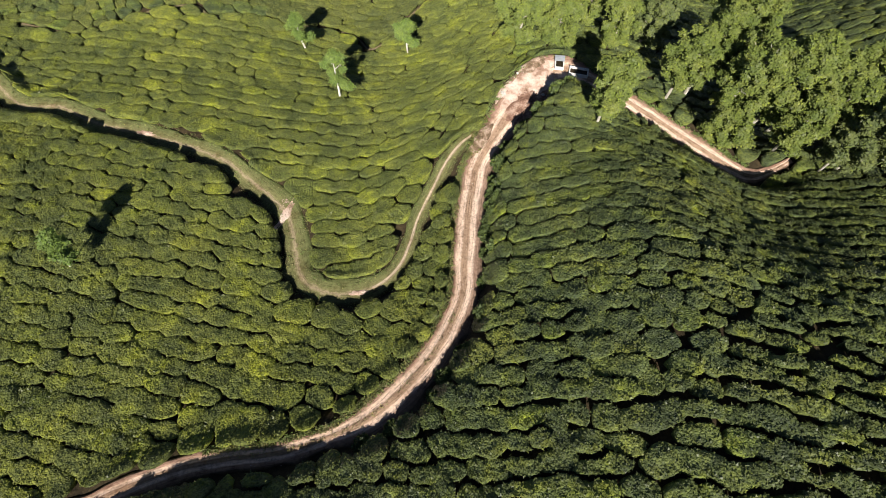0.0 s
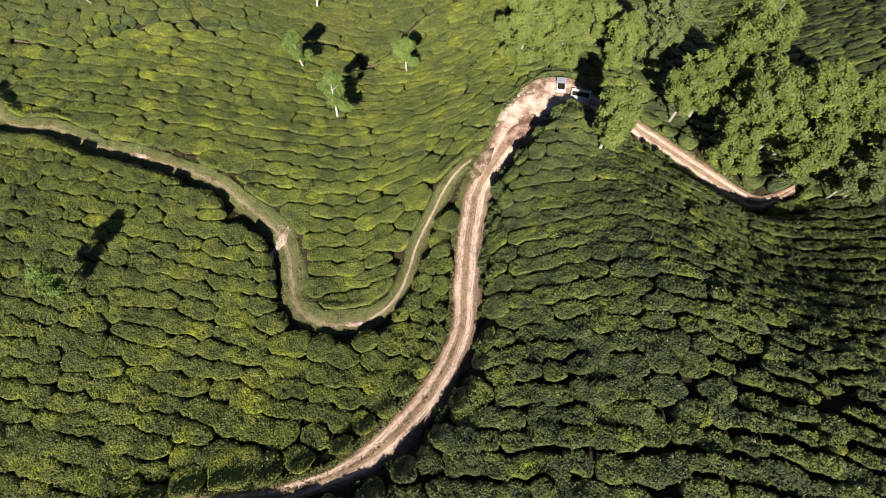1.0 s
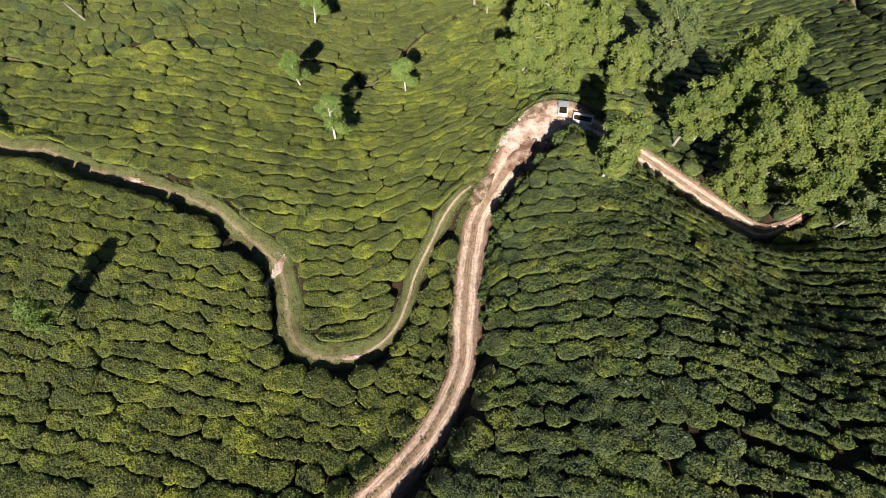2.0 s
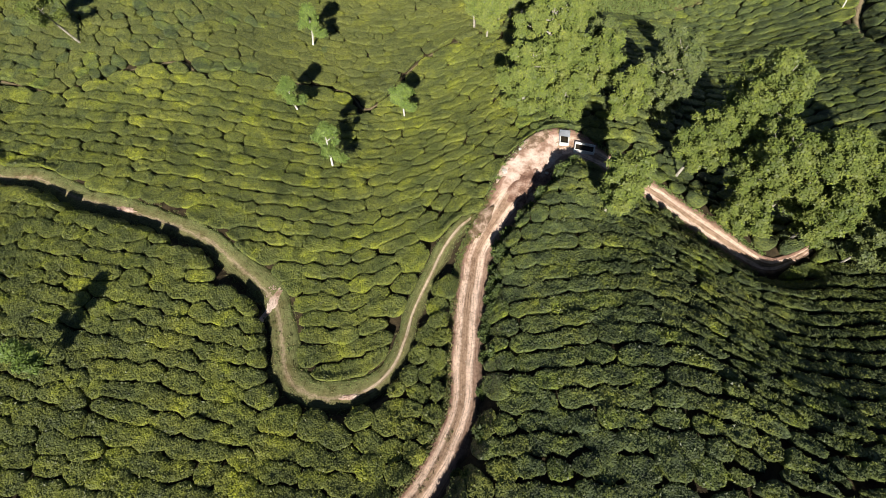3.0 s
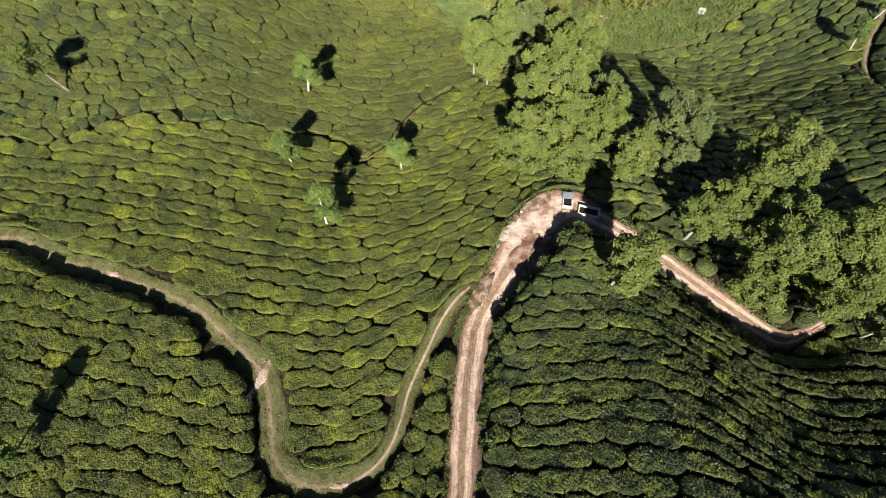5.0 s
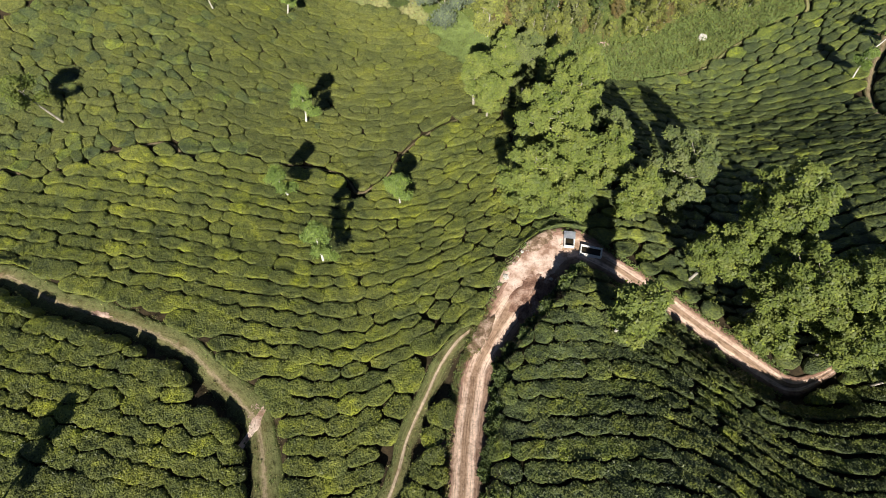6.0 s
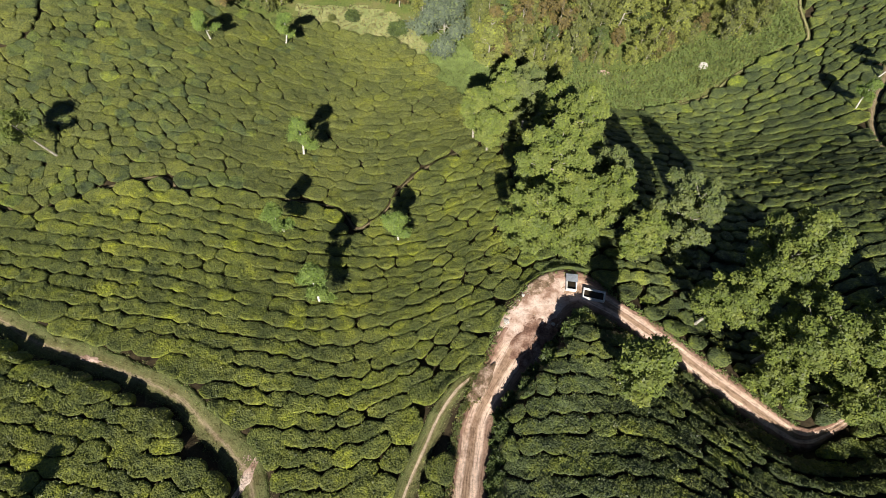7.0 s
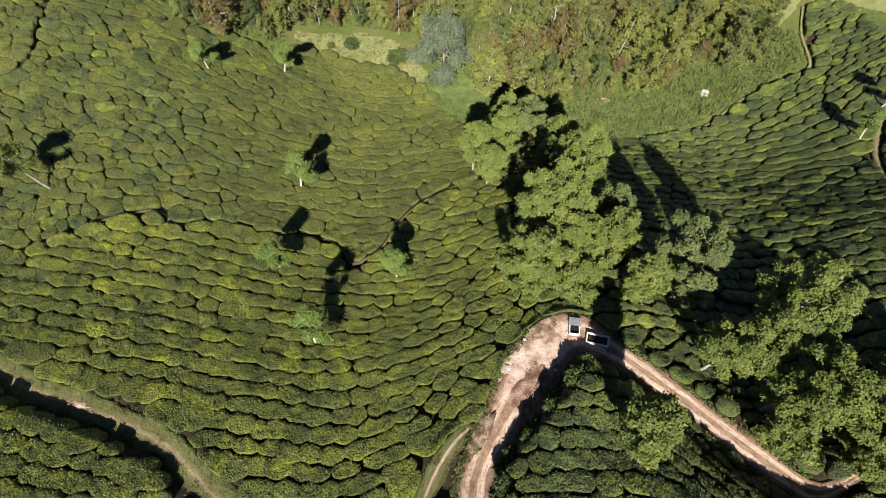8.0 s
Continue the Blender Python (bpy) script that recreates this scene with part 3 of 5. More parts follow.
# only where the flight looks
seen = (seeds[:, 1] > -14) & (np.abs(seeds[:, 0]) < 48 + 0.42 * np.maximum(seeds[:, 1], 0)) & (seeds[:, 0] > -44 - 0.42 * np.maximum(seeds[:, 1], 0))
seeds = seeds[seen]
pocket = (((seeds[:, 0] + 18.0) / 4.6) ** 2 + ((seeds[:, 1] - 3.2) / 1.4) ** 2 < 1) & (rng.random(len(seeds)) < 0.75)
seeds = seeds[~pocket]
bare = (seeds[:, 2] == 0) & (seeds[:, 1] < 16) & (rng.random(len(seeds)) < 0.03)
seeds = seeds[~bare]
order = np.lexsort((seeds[:, 0], seeds[:, 1]))
seeds = seeds[order]

cells = {}
for i, s in enumerate(seeds):
    cells.setdefault((int(s[0] // 4), int(s[1] // 4)), []).append(i)


LOOSE = (0.76, 0.78, 0.8, 0.7, 0.66)  # how far each field's rows stray into single bushes
NORMAL = np.zeros((len(seeds), 2))
for k, (_, _, phi, _) in enumerate(FIELDS):
    m = seeds[:, 2] == k
    x, y = seeds[m, 0], seeds[m, 1]
    NORMAL[m] = np.stack([phi(x + 0.05, y) - phi(x - 0.05, y), phi(x, y + 0.05) - phi(x, y - 0.05)], 1)
NORMAL /= np.linalg.norm(NORMAL, axis=1)[:, None] + 1e-9


BORDER = np.full(len(seeds), 9.0)
for way in WAYS[:2]:
    d, _, w, _ = near_way(way, seeds[:, 0], seeds[:, 1])
    BORDER = np.minimum(BORDER, d - w)


def bush_outline(i, n=18):
    """The radius of a bush in n directions: the room that its neighbours leave it."""
    x, y, k, r = seeds[i]
    ang = np.arange(n) * 2 * np.pi / n
    way = np.stack([np.cos(ang), np.sin(ang)], 1)
    rad = np.full(n, 2.1)
    steep = 0.35 * float(smooth(18, 22, x)) if k == 0 else 0.0
    wide = 0.05 * float(smooth(20, 0, y)) if k == 0 else 0.0
    void = 0.13 * max(0.0, float(lattice_noise(x / 2.6, y / 2.0, 77)) - 0.1) * (0.25 + 1.3 * float(smooth(24, 4, y))) if k == 0 else 0.0
    for a in (-1, 0, 1):
        for b in (-1, 0, 1):
            for j in cells.get((int(x // 4) + a, int(y // 4) + b), ()):
                if j == i:
                    continue
                d = seeds[j, :2] - seeds[i, :2]
                length = np.hypot(*d)
                if length > 4.2 or length < 0.2:
                    continue
                same = seeds[j, 3] == r and seeds[j, 2] == k
                unit = d / length
                if not same and seeds[j, 2] == k:
                    loose = LOOSE[int(k)] - steep
                    unit = loose * unit + (1 - loose) * NORMAL[i] * (1 if unit @ NORMAL[i] > 0 else -1)
                    unit /= np.hypot(*unit)
                    length = max(float(d @ unit), 1.0)
                h1 = ((i * 7919 + j * 104729) if i < j else (j * 7919 + i * 104729)) % 97 / 97
                h2 = ((i * 15485863 + j * 32452843) if i < j else (j * 15485863 + i * 32452843)) % 89 / 89
                if same and min(BORDER[i], BORDER[j]) < 1.5 and k < 2:
                    inset = 0.1 * h2  # rounded off along a way
                elif same:
                    inset = 0.02 + 0.1 * h2 if h1 > (0.62 if y < 16 else 0.84, 0.86, 0.9, 0.85, 0.93)[int(k)] else -0.4
                elif h2 < (0.2 if y < 14 else 0.07, 0.13, 0.14, 0.05, 0.08)[int(k)]:
                    inset = -0.22  # grown together across the row gap
                else:
                    inset = (0.04 if y < 16 else 0.07, 0.03, 0.02, 0.09, 0.06)[int(k)] + (0.13, 0.13, 0.12, 0.16, 0.14)[int(k)] * h1 + wide * (0.3 + 1.6 * h1) + void + 0.3 * steep
                c = way @ unit
                lim = np.where(c > 0.05, (length / 2 - inset) / np.maximum(c, 0.05), 9)
                rad = np.minimum(rad, lim)
    return ang, way, rad


N = 20
PROFILE = [(0.88, -0.15), (0.97, 0.35), (1.0, 0.68), (0.97, 0.88), (0.86, 0.97), (0.64, 1.0), (0.34, 1.02)]
rings = len(PROFILE)
outs = [bush_outline(i, N) for i in range(len(seeds))]
RAD = np.array([o[2] for o in outs])
RAD = 0.12 * np.roll(RAD, 1, 1) + 0.76 * RAD + 0.12 * np.roll(RAD, -1, 1)
ANG = outs[0][0]
CX, CY = seeds[:, 0], seeds[:, 1]
SPURRED = (seeds[:, 2] == 0) * (0.15 + 0.85 * smooth(22, 9, CY))  # unkempt, low on the spur
HEIGHT = 0.92 - 0.14 * (seeds[:, 2] == 2) + 0.12 * SPURRED * smooth(30, 8, CY) - 0.12 * SPURRED * smooth(24, 32, CY) + 0.05 * (seeds[:, 2] == 3) + (0.09 + 0.07 * SPURRED * smooth(34, 12, CY) + 0.08 * (seeds[:, 2] == 3)) * rng.standard_normal(len(seeds)).clip(-2, 2) + 0.1 * lattice_noise(CX / 9, CY / 9, 21)
RAGGED = 0.07 + 0.09 * SPURRED  # how far single boughs stand out of the clipped outline
# bushes beside a way end in a round shoulder towards it
def room(x, y):
    r = np.full(np.shape(x), 9.0)
    for way in WAYS:
        d, _, w, _ = near_way(way, x, y)
        r = np.minimum(r, d - w * 1.08)
    return r


gap_here = room(CX, CY)
HEIGHT = HEIGHT + (0.15 + 0.4 * rng.random(len(seeds))) * smooth(1.9, 0.7, gap_here) * (seeds[:, 2] < 2)  # unclipped at the rows' ends
OVERHANG = np.where(seeds[:, 2] < 2, rng.uniform(-0.8, 0.2, len(seeds)), rng.uniform(-0.2, 0.15, len(seeds)))
slope_x, slope_y = room(CX + 0.1, CY) - room(CX - 0.1, CY), room(CX, CY + 0.1) - room(CX, CY - 0.1)
facing = -(np.cos(ANG)[None, :] * slope_x[:, None] + np.sin(ANG)[None, :] * slope_y[:, None]) / 0.2
shoulder = np.maximum(gap_here + rng.uniform(-0.25, 0.55, len(seeds)), 0.5)[:, None] * (1 + 0.9 * smooth(0.45, -0.3, facing))
RAD = np.where((gap_here[:, None] < 1.7) & (facing > -0.3) & (seeds[:, 2] < 2)[:, None], np.minimum(RAD, shoulder), RAD)
for s in np.linspace(0.15, 2.1, 14):
    px, py = CX[:, None] + np.cos(ANG) * s, CY[:, None] + np.sin(ANG) * s
    free = np.full(px.size, 9.0)
    for way in WAYS:
        d, _, w, _ = near_way(way, px, py)
        free = np.minimum(free, d - w * 1.08)
    RAD = np.where((free.reshape(px.shape) < OVERHANG[:, None]) & (RAD > s - 0.1), s - 0.1, RAD)
RAD = 0.2 * np.roll(RAD, 1, 1) + 0.6 * RAD + 0.2 * np.roll(RAD, -1, 1)
bx, by = CX[:, None] + np.cos(ANG) * RAD, CY[:, None] + np.sin(ANG) * RAD
mx, my = bx.mean(1), by.mean(1)
V = np.zeros((len(seeds), rings * N + 1, 3))
for q, (inn, hgt) in enumerate(PROFILE):
    px, py = mx[:, None] + (bx - mx[:, None]) * inn, my[:, None] + (by - my[:, None]) * inn
    if q > 0:
        px, py = px + RAGGED[:, None] * lattice_noise(px * 2.6 + 0.3 * q, py * 2.6, 31), py + RAGGED[:, None] * lattice_noise(px * 2.6 + 0.3 * q, py * 2.6, 32)
    V[:, q * N:(q + 1) * N, 0], V[:, q * N:(q + 1) * N, 1] = px, py
    lump = (0.10 + 0.09 * SPURRED)[:, None] * lattice_noise(px * 1.3, py * 1.3, 33) + (0.09 + 0.05 * SPURRED)[:, None] * lattice_noise(px * 3.3, py * 3.3, 34)
    V[:, q * N:(q + 1) * N, 2] = HEIGHT[:, None] * hgt + (lump if q > 1 else 0)
V[:, -1, 0], V[:, -1, 1], V[:, -1, 2] = mx, my, HEIGHT * 1.02 + (0.10 + 0.09 * SPURRED) * lattice_noise(mx * 1.3, my * 1.3, 33)
V[:, :, 2] += ground(V[:, :, 0], V[:, :, 1])
qa = np.array([[q * N + a, q * N + (a + 1) % N, (q + 1) * N + (a + 1) % N, (q + 1) * N + a] for q in range(rings - 1) for a in range(N)])
ta = np.array([[(rings - 1) * N + a, (rings - 1) * N + (a + 1) % N, rings * N] for a in range(N)])


LIE = np.stack([hillside(CX - 0.5, CY) - hillside(CX + 0.5, CY), hillside(CX, CY - 0.5) - hillside(CX, CY + 0.5), np.ones(len(seeds))], 1)


def shoots(ids, count):
    """Fresh leaves standing out of the tops and shoulders of bushes, as three-cornered blades."""
    n = len(ids) * count
    own = np.repeat(ids, count)
    q = rng.choice([1, 2, 3, 4, 5], n, p=[0.02, 0.10, 0.2, 0.35, 0.33])
    a = rng.integers(0, N, n)
    f, g = rng.random((n, 1)), rng.random((n, 1))
    c0 = V[own, q * N + a] * (1 - f) + V[own, q * N + (a + 1) % N] * f
    c1 = V[own, (q + 1) * N + a] * (1 - f) + V[own, (q + 1) * N + (a + 1) % N] * f
    c = c0 * (1 - g) + c1 * g
    up = rng.normal(0, 0.6, (n, 3)) + LIE[own]
    d = np.cross(up, rng.normal(0, 1, (n, 3)))
    d[:, 2] += 0.35
    d /= np.linalg.norm(d, axis=1)[:, None]
    s = np.cross(d, up)
    s /= np.linalg.norm(s, axis=1)[:, None]
    ln = rng.uniform(0.10, 0.22, (n, 1))
    w = ln * 0.42
    c = c + up * rng.uniform(0.0, 0.12, (n, 1))
    verts = np.stack([c - d * ln * 0.1 + s * w, c - d * ln * 0.1 - s * w, c + d * ln], 1)
    return verts.reshape(-1, 3), np.arange(n * 3).reshape(-1, 3)


def bush_mesh(ids, count, origin, leaf):
    ids = np.asarray(ids)
    stride = rings * N + 1
    off = (np.arange(len(ids)) * stride)[:, None, None]
    quads, tris = (qa[None] + off).reshape(-1, 4), (ta[None] + off).reshape(-1, 3)
    lv, lf = shoots(ids, count)
    verts = np.concatenate([V[ids].reshape(-1, 3), lv]) - origin
    return mesh_of("tea_bush", verts, [quads, tris, lf + len(ids) * stride], leaf, np.r_[np.zeros(len(quads) + len(tris)), np.ones(len(lf))])


# bushes with shade put into their leaf colour: the eastern slope, the lower and outer spur, and mixed in towards the
# western end of the far slope
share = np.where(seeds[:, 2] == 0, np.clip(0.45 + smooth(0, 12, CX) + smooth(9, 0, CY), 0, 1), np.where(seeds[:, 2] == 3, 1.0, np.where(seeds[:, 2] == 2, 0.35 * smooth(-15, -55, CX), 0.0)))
DARKENED = rng.random(len(seeds)) < share
near = np.hypot(CX - 2, CY - 14)
nearest = set(np.argsort(near)[:300].tolist())
PALER, SHADY, CALM = [TEA, TEA_SHOOT], [SHADE_TEA, SHADE_SHOOT], [FAR_TEA, FAR_SHOOT]
rest = {}
for i in range(len(seeds)):
    if i in nearest:
        o = np.array([mx[i], my[i], ground_at(mx[i], my[i])])
        bush = new("tea_bush", bush_mesh([i], 240, o, SHADY if DARKENED[i] else PALER))
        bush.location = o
        tagged(bush, "clipped flat-topped dark green tea bush in its row" if DARKENED[i] else "clipped flat-topped green tea bush in its row", "tea bush", "tea bushes beside the road")
    else:
        rest.setdefault((int(seeds[i, 2]), bool(DARKENED[i])), []).append(i)
for (k, darkened), ids in sorted(rest.items()):
    leaf = SHADY if darkened else CALM if k == 2 else PALER
    tagged(new("tea_field", bush_mesh(ids, (190, 220, 110, 80, 190)[k], np.zeros(3), leaf)), "rows of clipped dark green tea bushes" if darkened else "rows of clipped green tea bushes on a slope", "tea field", kind="stuff")


# ---- trees ----
def tube(path, radii, sides=8):
    """Vertices and faces of a tapered tube along a path."""
    path = [Vector(p) for p in path]
    verts, faces = [], []
    for i, p in enumerate(path):
        d = (path[min(i + 1, len(path) - 1)] - path[max(i - 1, 0)]).normalized()
        u = d.orthogonal().normalized()
        v = d.cross(u)
        for s in range(sides):
            a = 2 * math.pi * s / sides
            verts.append(tuple(p + (u * math.cos(a) + v * math.sin(a)) * radii[i]))
    for i in range(len(path) - 1):
        for s in range(sides):
            t = (s + 1) % sides
            faces.append([i * sides + s, i * sides + t, (i + 1) * sides + t, (i + 1) * sides + s])
    faces.append([(len(path) - 1) * sides + s for s in range(sides)])
    return verts, faces


def join(pieces):
    verts, faces = [], []
    for v, fc in pieces:
        n = len(verts)
        verts += list(v)
        faces += [[n + k for k in q] for q in fc]
    return verts, faces


def leaves(centres, per, spread, size, r, up=0.35, plain=False, outs=None):
    """Sprays of leaves round each centre: three-cornered blades (plain), turned outwards where outs gives directions, or bent blades of two quads."""
    n = len(centres) * per
    c = np.repeat(np.asarray(centres, float), per, 0) + r.normal(0, 1, (n, 3)) * np.array([spread, spread, spread * 0.7])
    if outs is None:
        d = r.normal(0, 1, (n, 3))
        d[:, 2] += up
        d /= np.linalg.norm(d, axis=1)[:, None]
        s = np.cross(d, r.normal(0, 1, (n, 3)))
    else:
        face = np.repeat(np.asarray(outs, float), per, 0) + r.normal(0, 0.55, (n, 3)) + np.array([0, 0, up])
        d = np.cross(face, r.normal(0, 1, (n, 3)))
        d /= np.linalg.norm(d, axis=1)[:, None]
        s = np.cross(d, face)
    s /= np.linalg.norm(s, axis=1)[:, None]
    b = np.cross(d, s)
    ln = size * r.uniform(0.7, 1.35, n)[:, None]
    if plain:
        w = ln * 0.42
        verts = np.stack([c + s * w, c - s * w, c + d * ln], 1).reshape(-1, 3)
        return verts, np.arange(n * 3).reshape(-1, 3)
    w = ln * 0.24
    p0, p1, p2 = c, c + d * ln * 0.5 + b * ln * 0.10, c + d * ln
    verts = np.stack([p0 - s * w * 0.4, p0 + s * w * 0.4, p1 + s * w, p1 - s * w, p2 + s * w * 0.15, p2 - s * w * 0.15], 1).reshape(-1, 3)
    k = np.arange(n)[:, None] * 6
    faces = np.concatenate([k + np.array([[0, 1, 2, 3]]), k + np.array([[3, 2, 4, 5]])], 0)
    return verts, faces


def tree(name, x, y, height, radius, bare=0.35, lean=(0.0, 0.0), sprays=110, per=26, leaf=0.42, leaf_mat=None, bark=None, seed=0, label="", category="tree", group="", girth=0.02, lobes=7, spread=0.42, plain=False):
    """A tree: a tapered trunk with limbs, and a crown of sprays gathered on lobes at the limbs' ends."""
    r = np.random.default_rng(seed)
    top = np.array([lean[0], lean[1], height])
    root = new(name)
    root.empty_display_size = 0.5
    root.location = (x, y, ground_at(x, y) - 0.1)
    tagged(root, label, category, group)
    bend = r.normal(0, 0.03 * height, 2)
    stem = [(lean[0] * s + bend[0] * math.sin(3.1 * s), lean[1] * s + bend[1] * math.sin(3.1 * s), height * 0.93 * s) for s in (0, 0.08, 0.2, 0.35, 0.5, 0.65, 0.8, 0.92, 1.0)]
    g = height * girth
    pieces = [tube(stem, [g * q for q in (1.35, 1.05, 0.95, 0.85, 0.7, 0.55, 0.38, 0.22, 0.08)], 9)]
    knobs = []
    for q in range(lobes):
        s = bare + (1 - bare) * (q + 0.3 + 0.5 * r.random()) / lobes
        s = min(s, 0.97)
        a = q * 2.4 + r.uniform(-0.5, 0.5)
        reach = radius * (1.05 - 0.5 * ((s - bare) / (1 - bare)) ** 1.8) * r.uniform(0.6, 1.0)
        p0 = np.array([lean[0] * s + bend[0] * math.sin(3.1 * s), lean[1] * s + bend[1] * math.sin(3.1 * s), height * 0.93 * s])
        p2 = p0 + np.array([math.cos(a) * reach, math.sin(a) * reach, reach * r.uniform(0.25, 0.7)])
        p1 = (p0 + p2) / 2 + np.array([0, 0, -0.08 * reach])
        pieces.append(tube([p0, p1, p2], [g * 0.42, g * 0.28, g * 0.1], 6))
        knobs.append((p2, radius * r.uniform(0.32, 0.46), p0))
        for _ in range(2):
            tip = p2 + r.normal(0, 0.35, 3) * radius * 0.8
            pieces.append(tube([p1 * 0.4 + p2 * 0.6, tip], [g * 0.18, g * 0.05], 5))
            knobs.append((tip, radius * r.uniform(0.16, 0.28), p0))
    knobs.append((np.array([stem[-1][0], stem[-1][1], height * 0.92]), radius * 0.55, np.array(stem[-2])))
    part("trunk", mesh_of("trunk", *join(pieces), [bark or BARK]), root)
    centres, outs = [], []
    weight = np.array([k[1] ** 2 for k in knobs])
    for k in r.choice(len(knobs), sprays, p=weight / weight.sum()):
        c, rr, _ = knobs[k]
        v = r.normal(0, 1, 3)
        v /= np.linalg.norm(v)
        v[2] = abs(v[2]) if r.random() < 0.7 else v[2]
        outs.append(v)
        centres.append(c + v * rr * np.array([1, 1, 0.75]) * r.uniform(0.35, 1.0))
    part("crown", mesh_of("crown", *leaves(centres, per, spread, leaf, r, 0.4, plain, outs), [leaf_mat or OAK_LEAF]), root)
    return root


def silver_oak(x, y, top, radius, seed, bare=0.12, mat=None, label="", group="", lean=(0.0, 0.0), girth=0.014, open_crown=1.0):
    """A tall oak: a straight tapered trunk, boughs all the way up, and at each bough's end a rounded tuft of leaves; top: the height of its tip in the world."""
    r = np.random.default_rng(seed)
    foot = ground_at(x, y) - 0.1
    height = top - foot
    root = new("silver_oak")
    root.empty_display_size = 0.5
    root.location = (x, y, foot)
    tagged(root, label, "tree", group)
    bend = r.normal(0, 0.015 * height, 2)

    def axis(q):
        return np.array([lean[0] * q + bend[0] * math.sin(3.1 * q), lean[1] * q + bend[1] * math.sin(3.1 * q), height * 0.95 * q])

    g = height * girth
    pieces = [tube([axis(q) for q in (0, 0.08, 0.2, 0.35, 0.5, 0.65, 0.8, 0.92, 1.0)], [g * q for q in (1.35, 1.05, 0.95, 0.85, 0.7, 0.55, 0.38, 0.22, 0.08)], 9)]
    boughs = int((20 + 5.6 * radius * height / 8) * open_crown)
    lumps = [radius * (1 + 0.22 * math.sin(2 * a + seed) + 0.12 * math.sin(5 * a + 2 * seed)) for a in np.linspace(0, 2 * math.pi, 64)]
    centres, outs, sizes = [], [], []
    for q in range(boughs):
        k = (q + r.random()) / boughs
        h = bare + (1 - bare) * k
        a = q * 2.399 + r.uniform(-0.4, 0.4)
        wide = (0.62 + 0.75 * k) if k < 0.5 else math.sqrt(max(0.0, 1 - ((k - 0.5) / 0.52) ** 2))
        reach = lumps[int(a / (2 * math.pi) * 64) % 64] * min(wide, 1.0) * r.uniform(0.55, 1.15)
        p0 = axis(max(h - 0.06, 0.03))
        out = np.array([math.cos(a), math.sin(a), 0.0])
        p2 = axis(h) + out * reach + np.array([0, 0, 0.12 * reach])
        if q % 2 == 0:
            pieces.append(tube([p0, (p0 + p2) / 2 + np.array([0, 0, -0.06 * reach]), p2], [g * 0.34, g * 0.2, g * 0.06], 5))
        rc = r.uniform(0.4, 0.95) * (0.75 + 0.09 * radius)
        n = int(15 * rc * rc / 0.4) + 5
        v = r.normal(0, 1, (n, 3)) + out * 0.5 + np.array([0, 0, 0.55])
        v /= np.linalg.norm(v, axis=1)[:, None]
        centres.append(p2 + v * rc * np.array([1, 1, 0.85]) * r.uniform(0.55, 1.05, (n, 1)))
        outs.append(v)
        # boughs' inner leaves
        m = 5
        u = r.normal(0, 1, (m, 3))
        u /= np.linalg.norm(u, axis=1)[:, None]
        centres.append(p0 + (p2 - p0) * r.uniform(0.3, 0.85, (m, 1)) + u * 0.4)
        outs.append(u)
    part("trunk", mesh_of("trunk", *join(pieces), [BARK]), root)
    part("crown", mesh_of("crown", *leaves(np.concatenate(centres), 18, 0.15, 0.25, r, 0.3, True, np.concatenate(outs)), [mat or OAK_LEAF]), root)
    return root


BIG = "tall broad silver oak with dense bright green crown"
# x, y, height of the tip, crown radius, share of bare trunk
tall = [(17.1, 34.0, 15.0, 1.9, 0.34), (14.6, 54.6, 7.2, 2.3, 0.15), (9.9, 51.4, 8.6, 2.9, 0.1), (12.3, 57.4, 12.0, 2.9, 0.2), (14.6, 50.6, 4.6, 2.2, 0.1), (17.6, 66.6, 6.2, 2.5, 0.1), (15.8, 73.0, -0.5, 2.6, 0.1), (19.4, 55.6, 6.0, 2.2, 0.15),
        (21.9, 50.5, 6.2, 1.7, 0.15), (28.0, 41.6, 10.2, 2.1, 0.3), (31.3, 43.4, 12.2, 2.1, 0.4), (34.4, 45.8, 14.2, 3.0, 0.42), (33.4, 37.4, 13.6, 2.7, 0.35), (36.6, 36.4, 15.0, 2.6, 0.38), (38.6, 32.8, 11.2, 2.4, 0.25), (40.6, 37.6, 12.5, 2.6, 0.3),
        (32.6, 34.4, 5.5, 1.7, 0.1), (44.5, 36.0, 9.5, 3.0, 0.25), (48.0, 40.0, 9.0, 3.2, 0.25)]
for n, (x, y, top, rr, bare) in enumerate(tall):
    silver_oak(x, y, top, rr, 100 + n, bare, label=BIG, group="tall trees above the road")
for n, (x, y, top, rr) in enumerate([(26.6, 52.0, 9.4, 3.2), (20.6, 61.0, 2.5, 2.3)]):
    silver_oak(x, y, top, rr, 130 + n, 0.15, GREY_LEAF, "tall silver oak with greyish green crown", "tall trees above the road")
for n, (x, y, top, rr) in enumerate([(42.6, 29.6, 9.0, 2.2), (44.5, 29.8, 11.0, 2.3), (46.6, 31.0, 11.5, 2.5), (47.6, 27.0, 13.0, 2.6)]):
    silver_oak(x, y, top, rr, 150 + n, 0.4, GREY_LEAF, "silver oak with pale bare trunk and thin crown", "tall trees above the road", girth=0.017, open_crown=0.6)
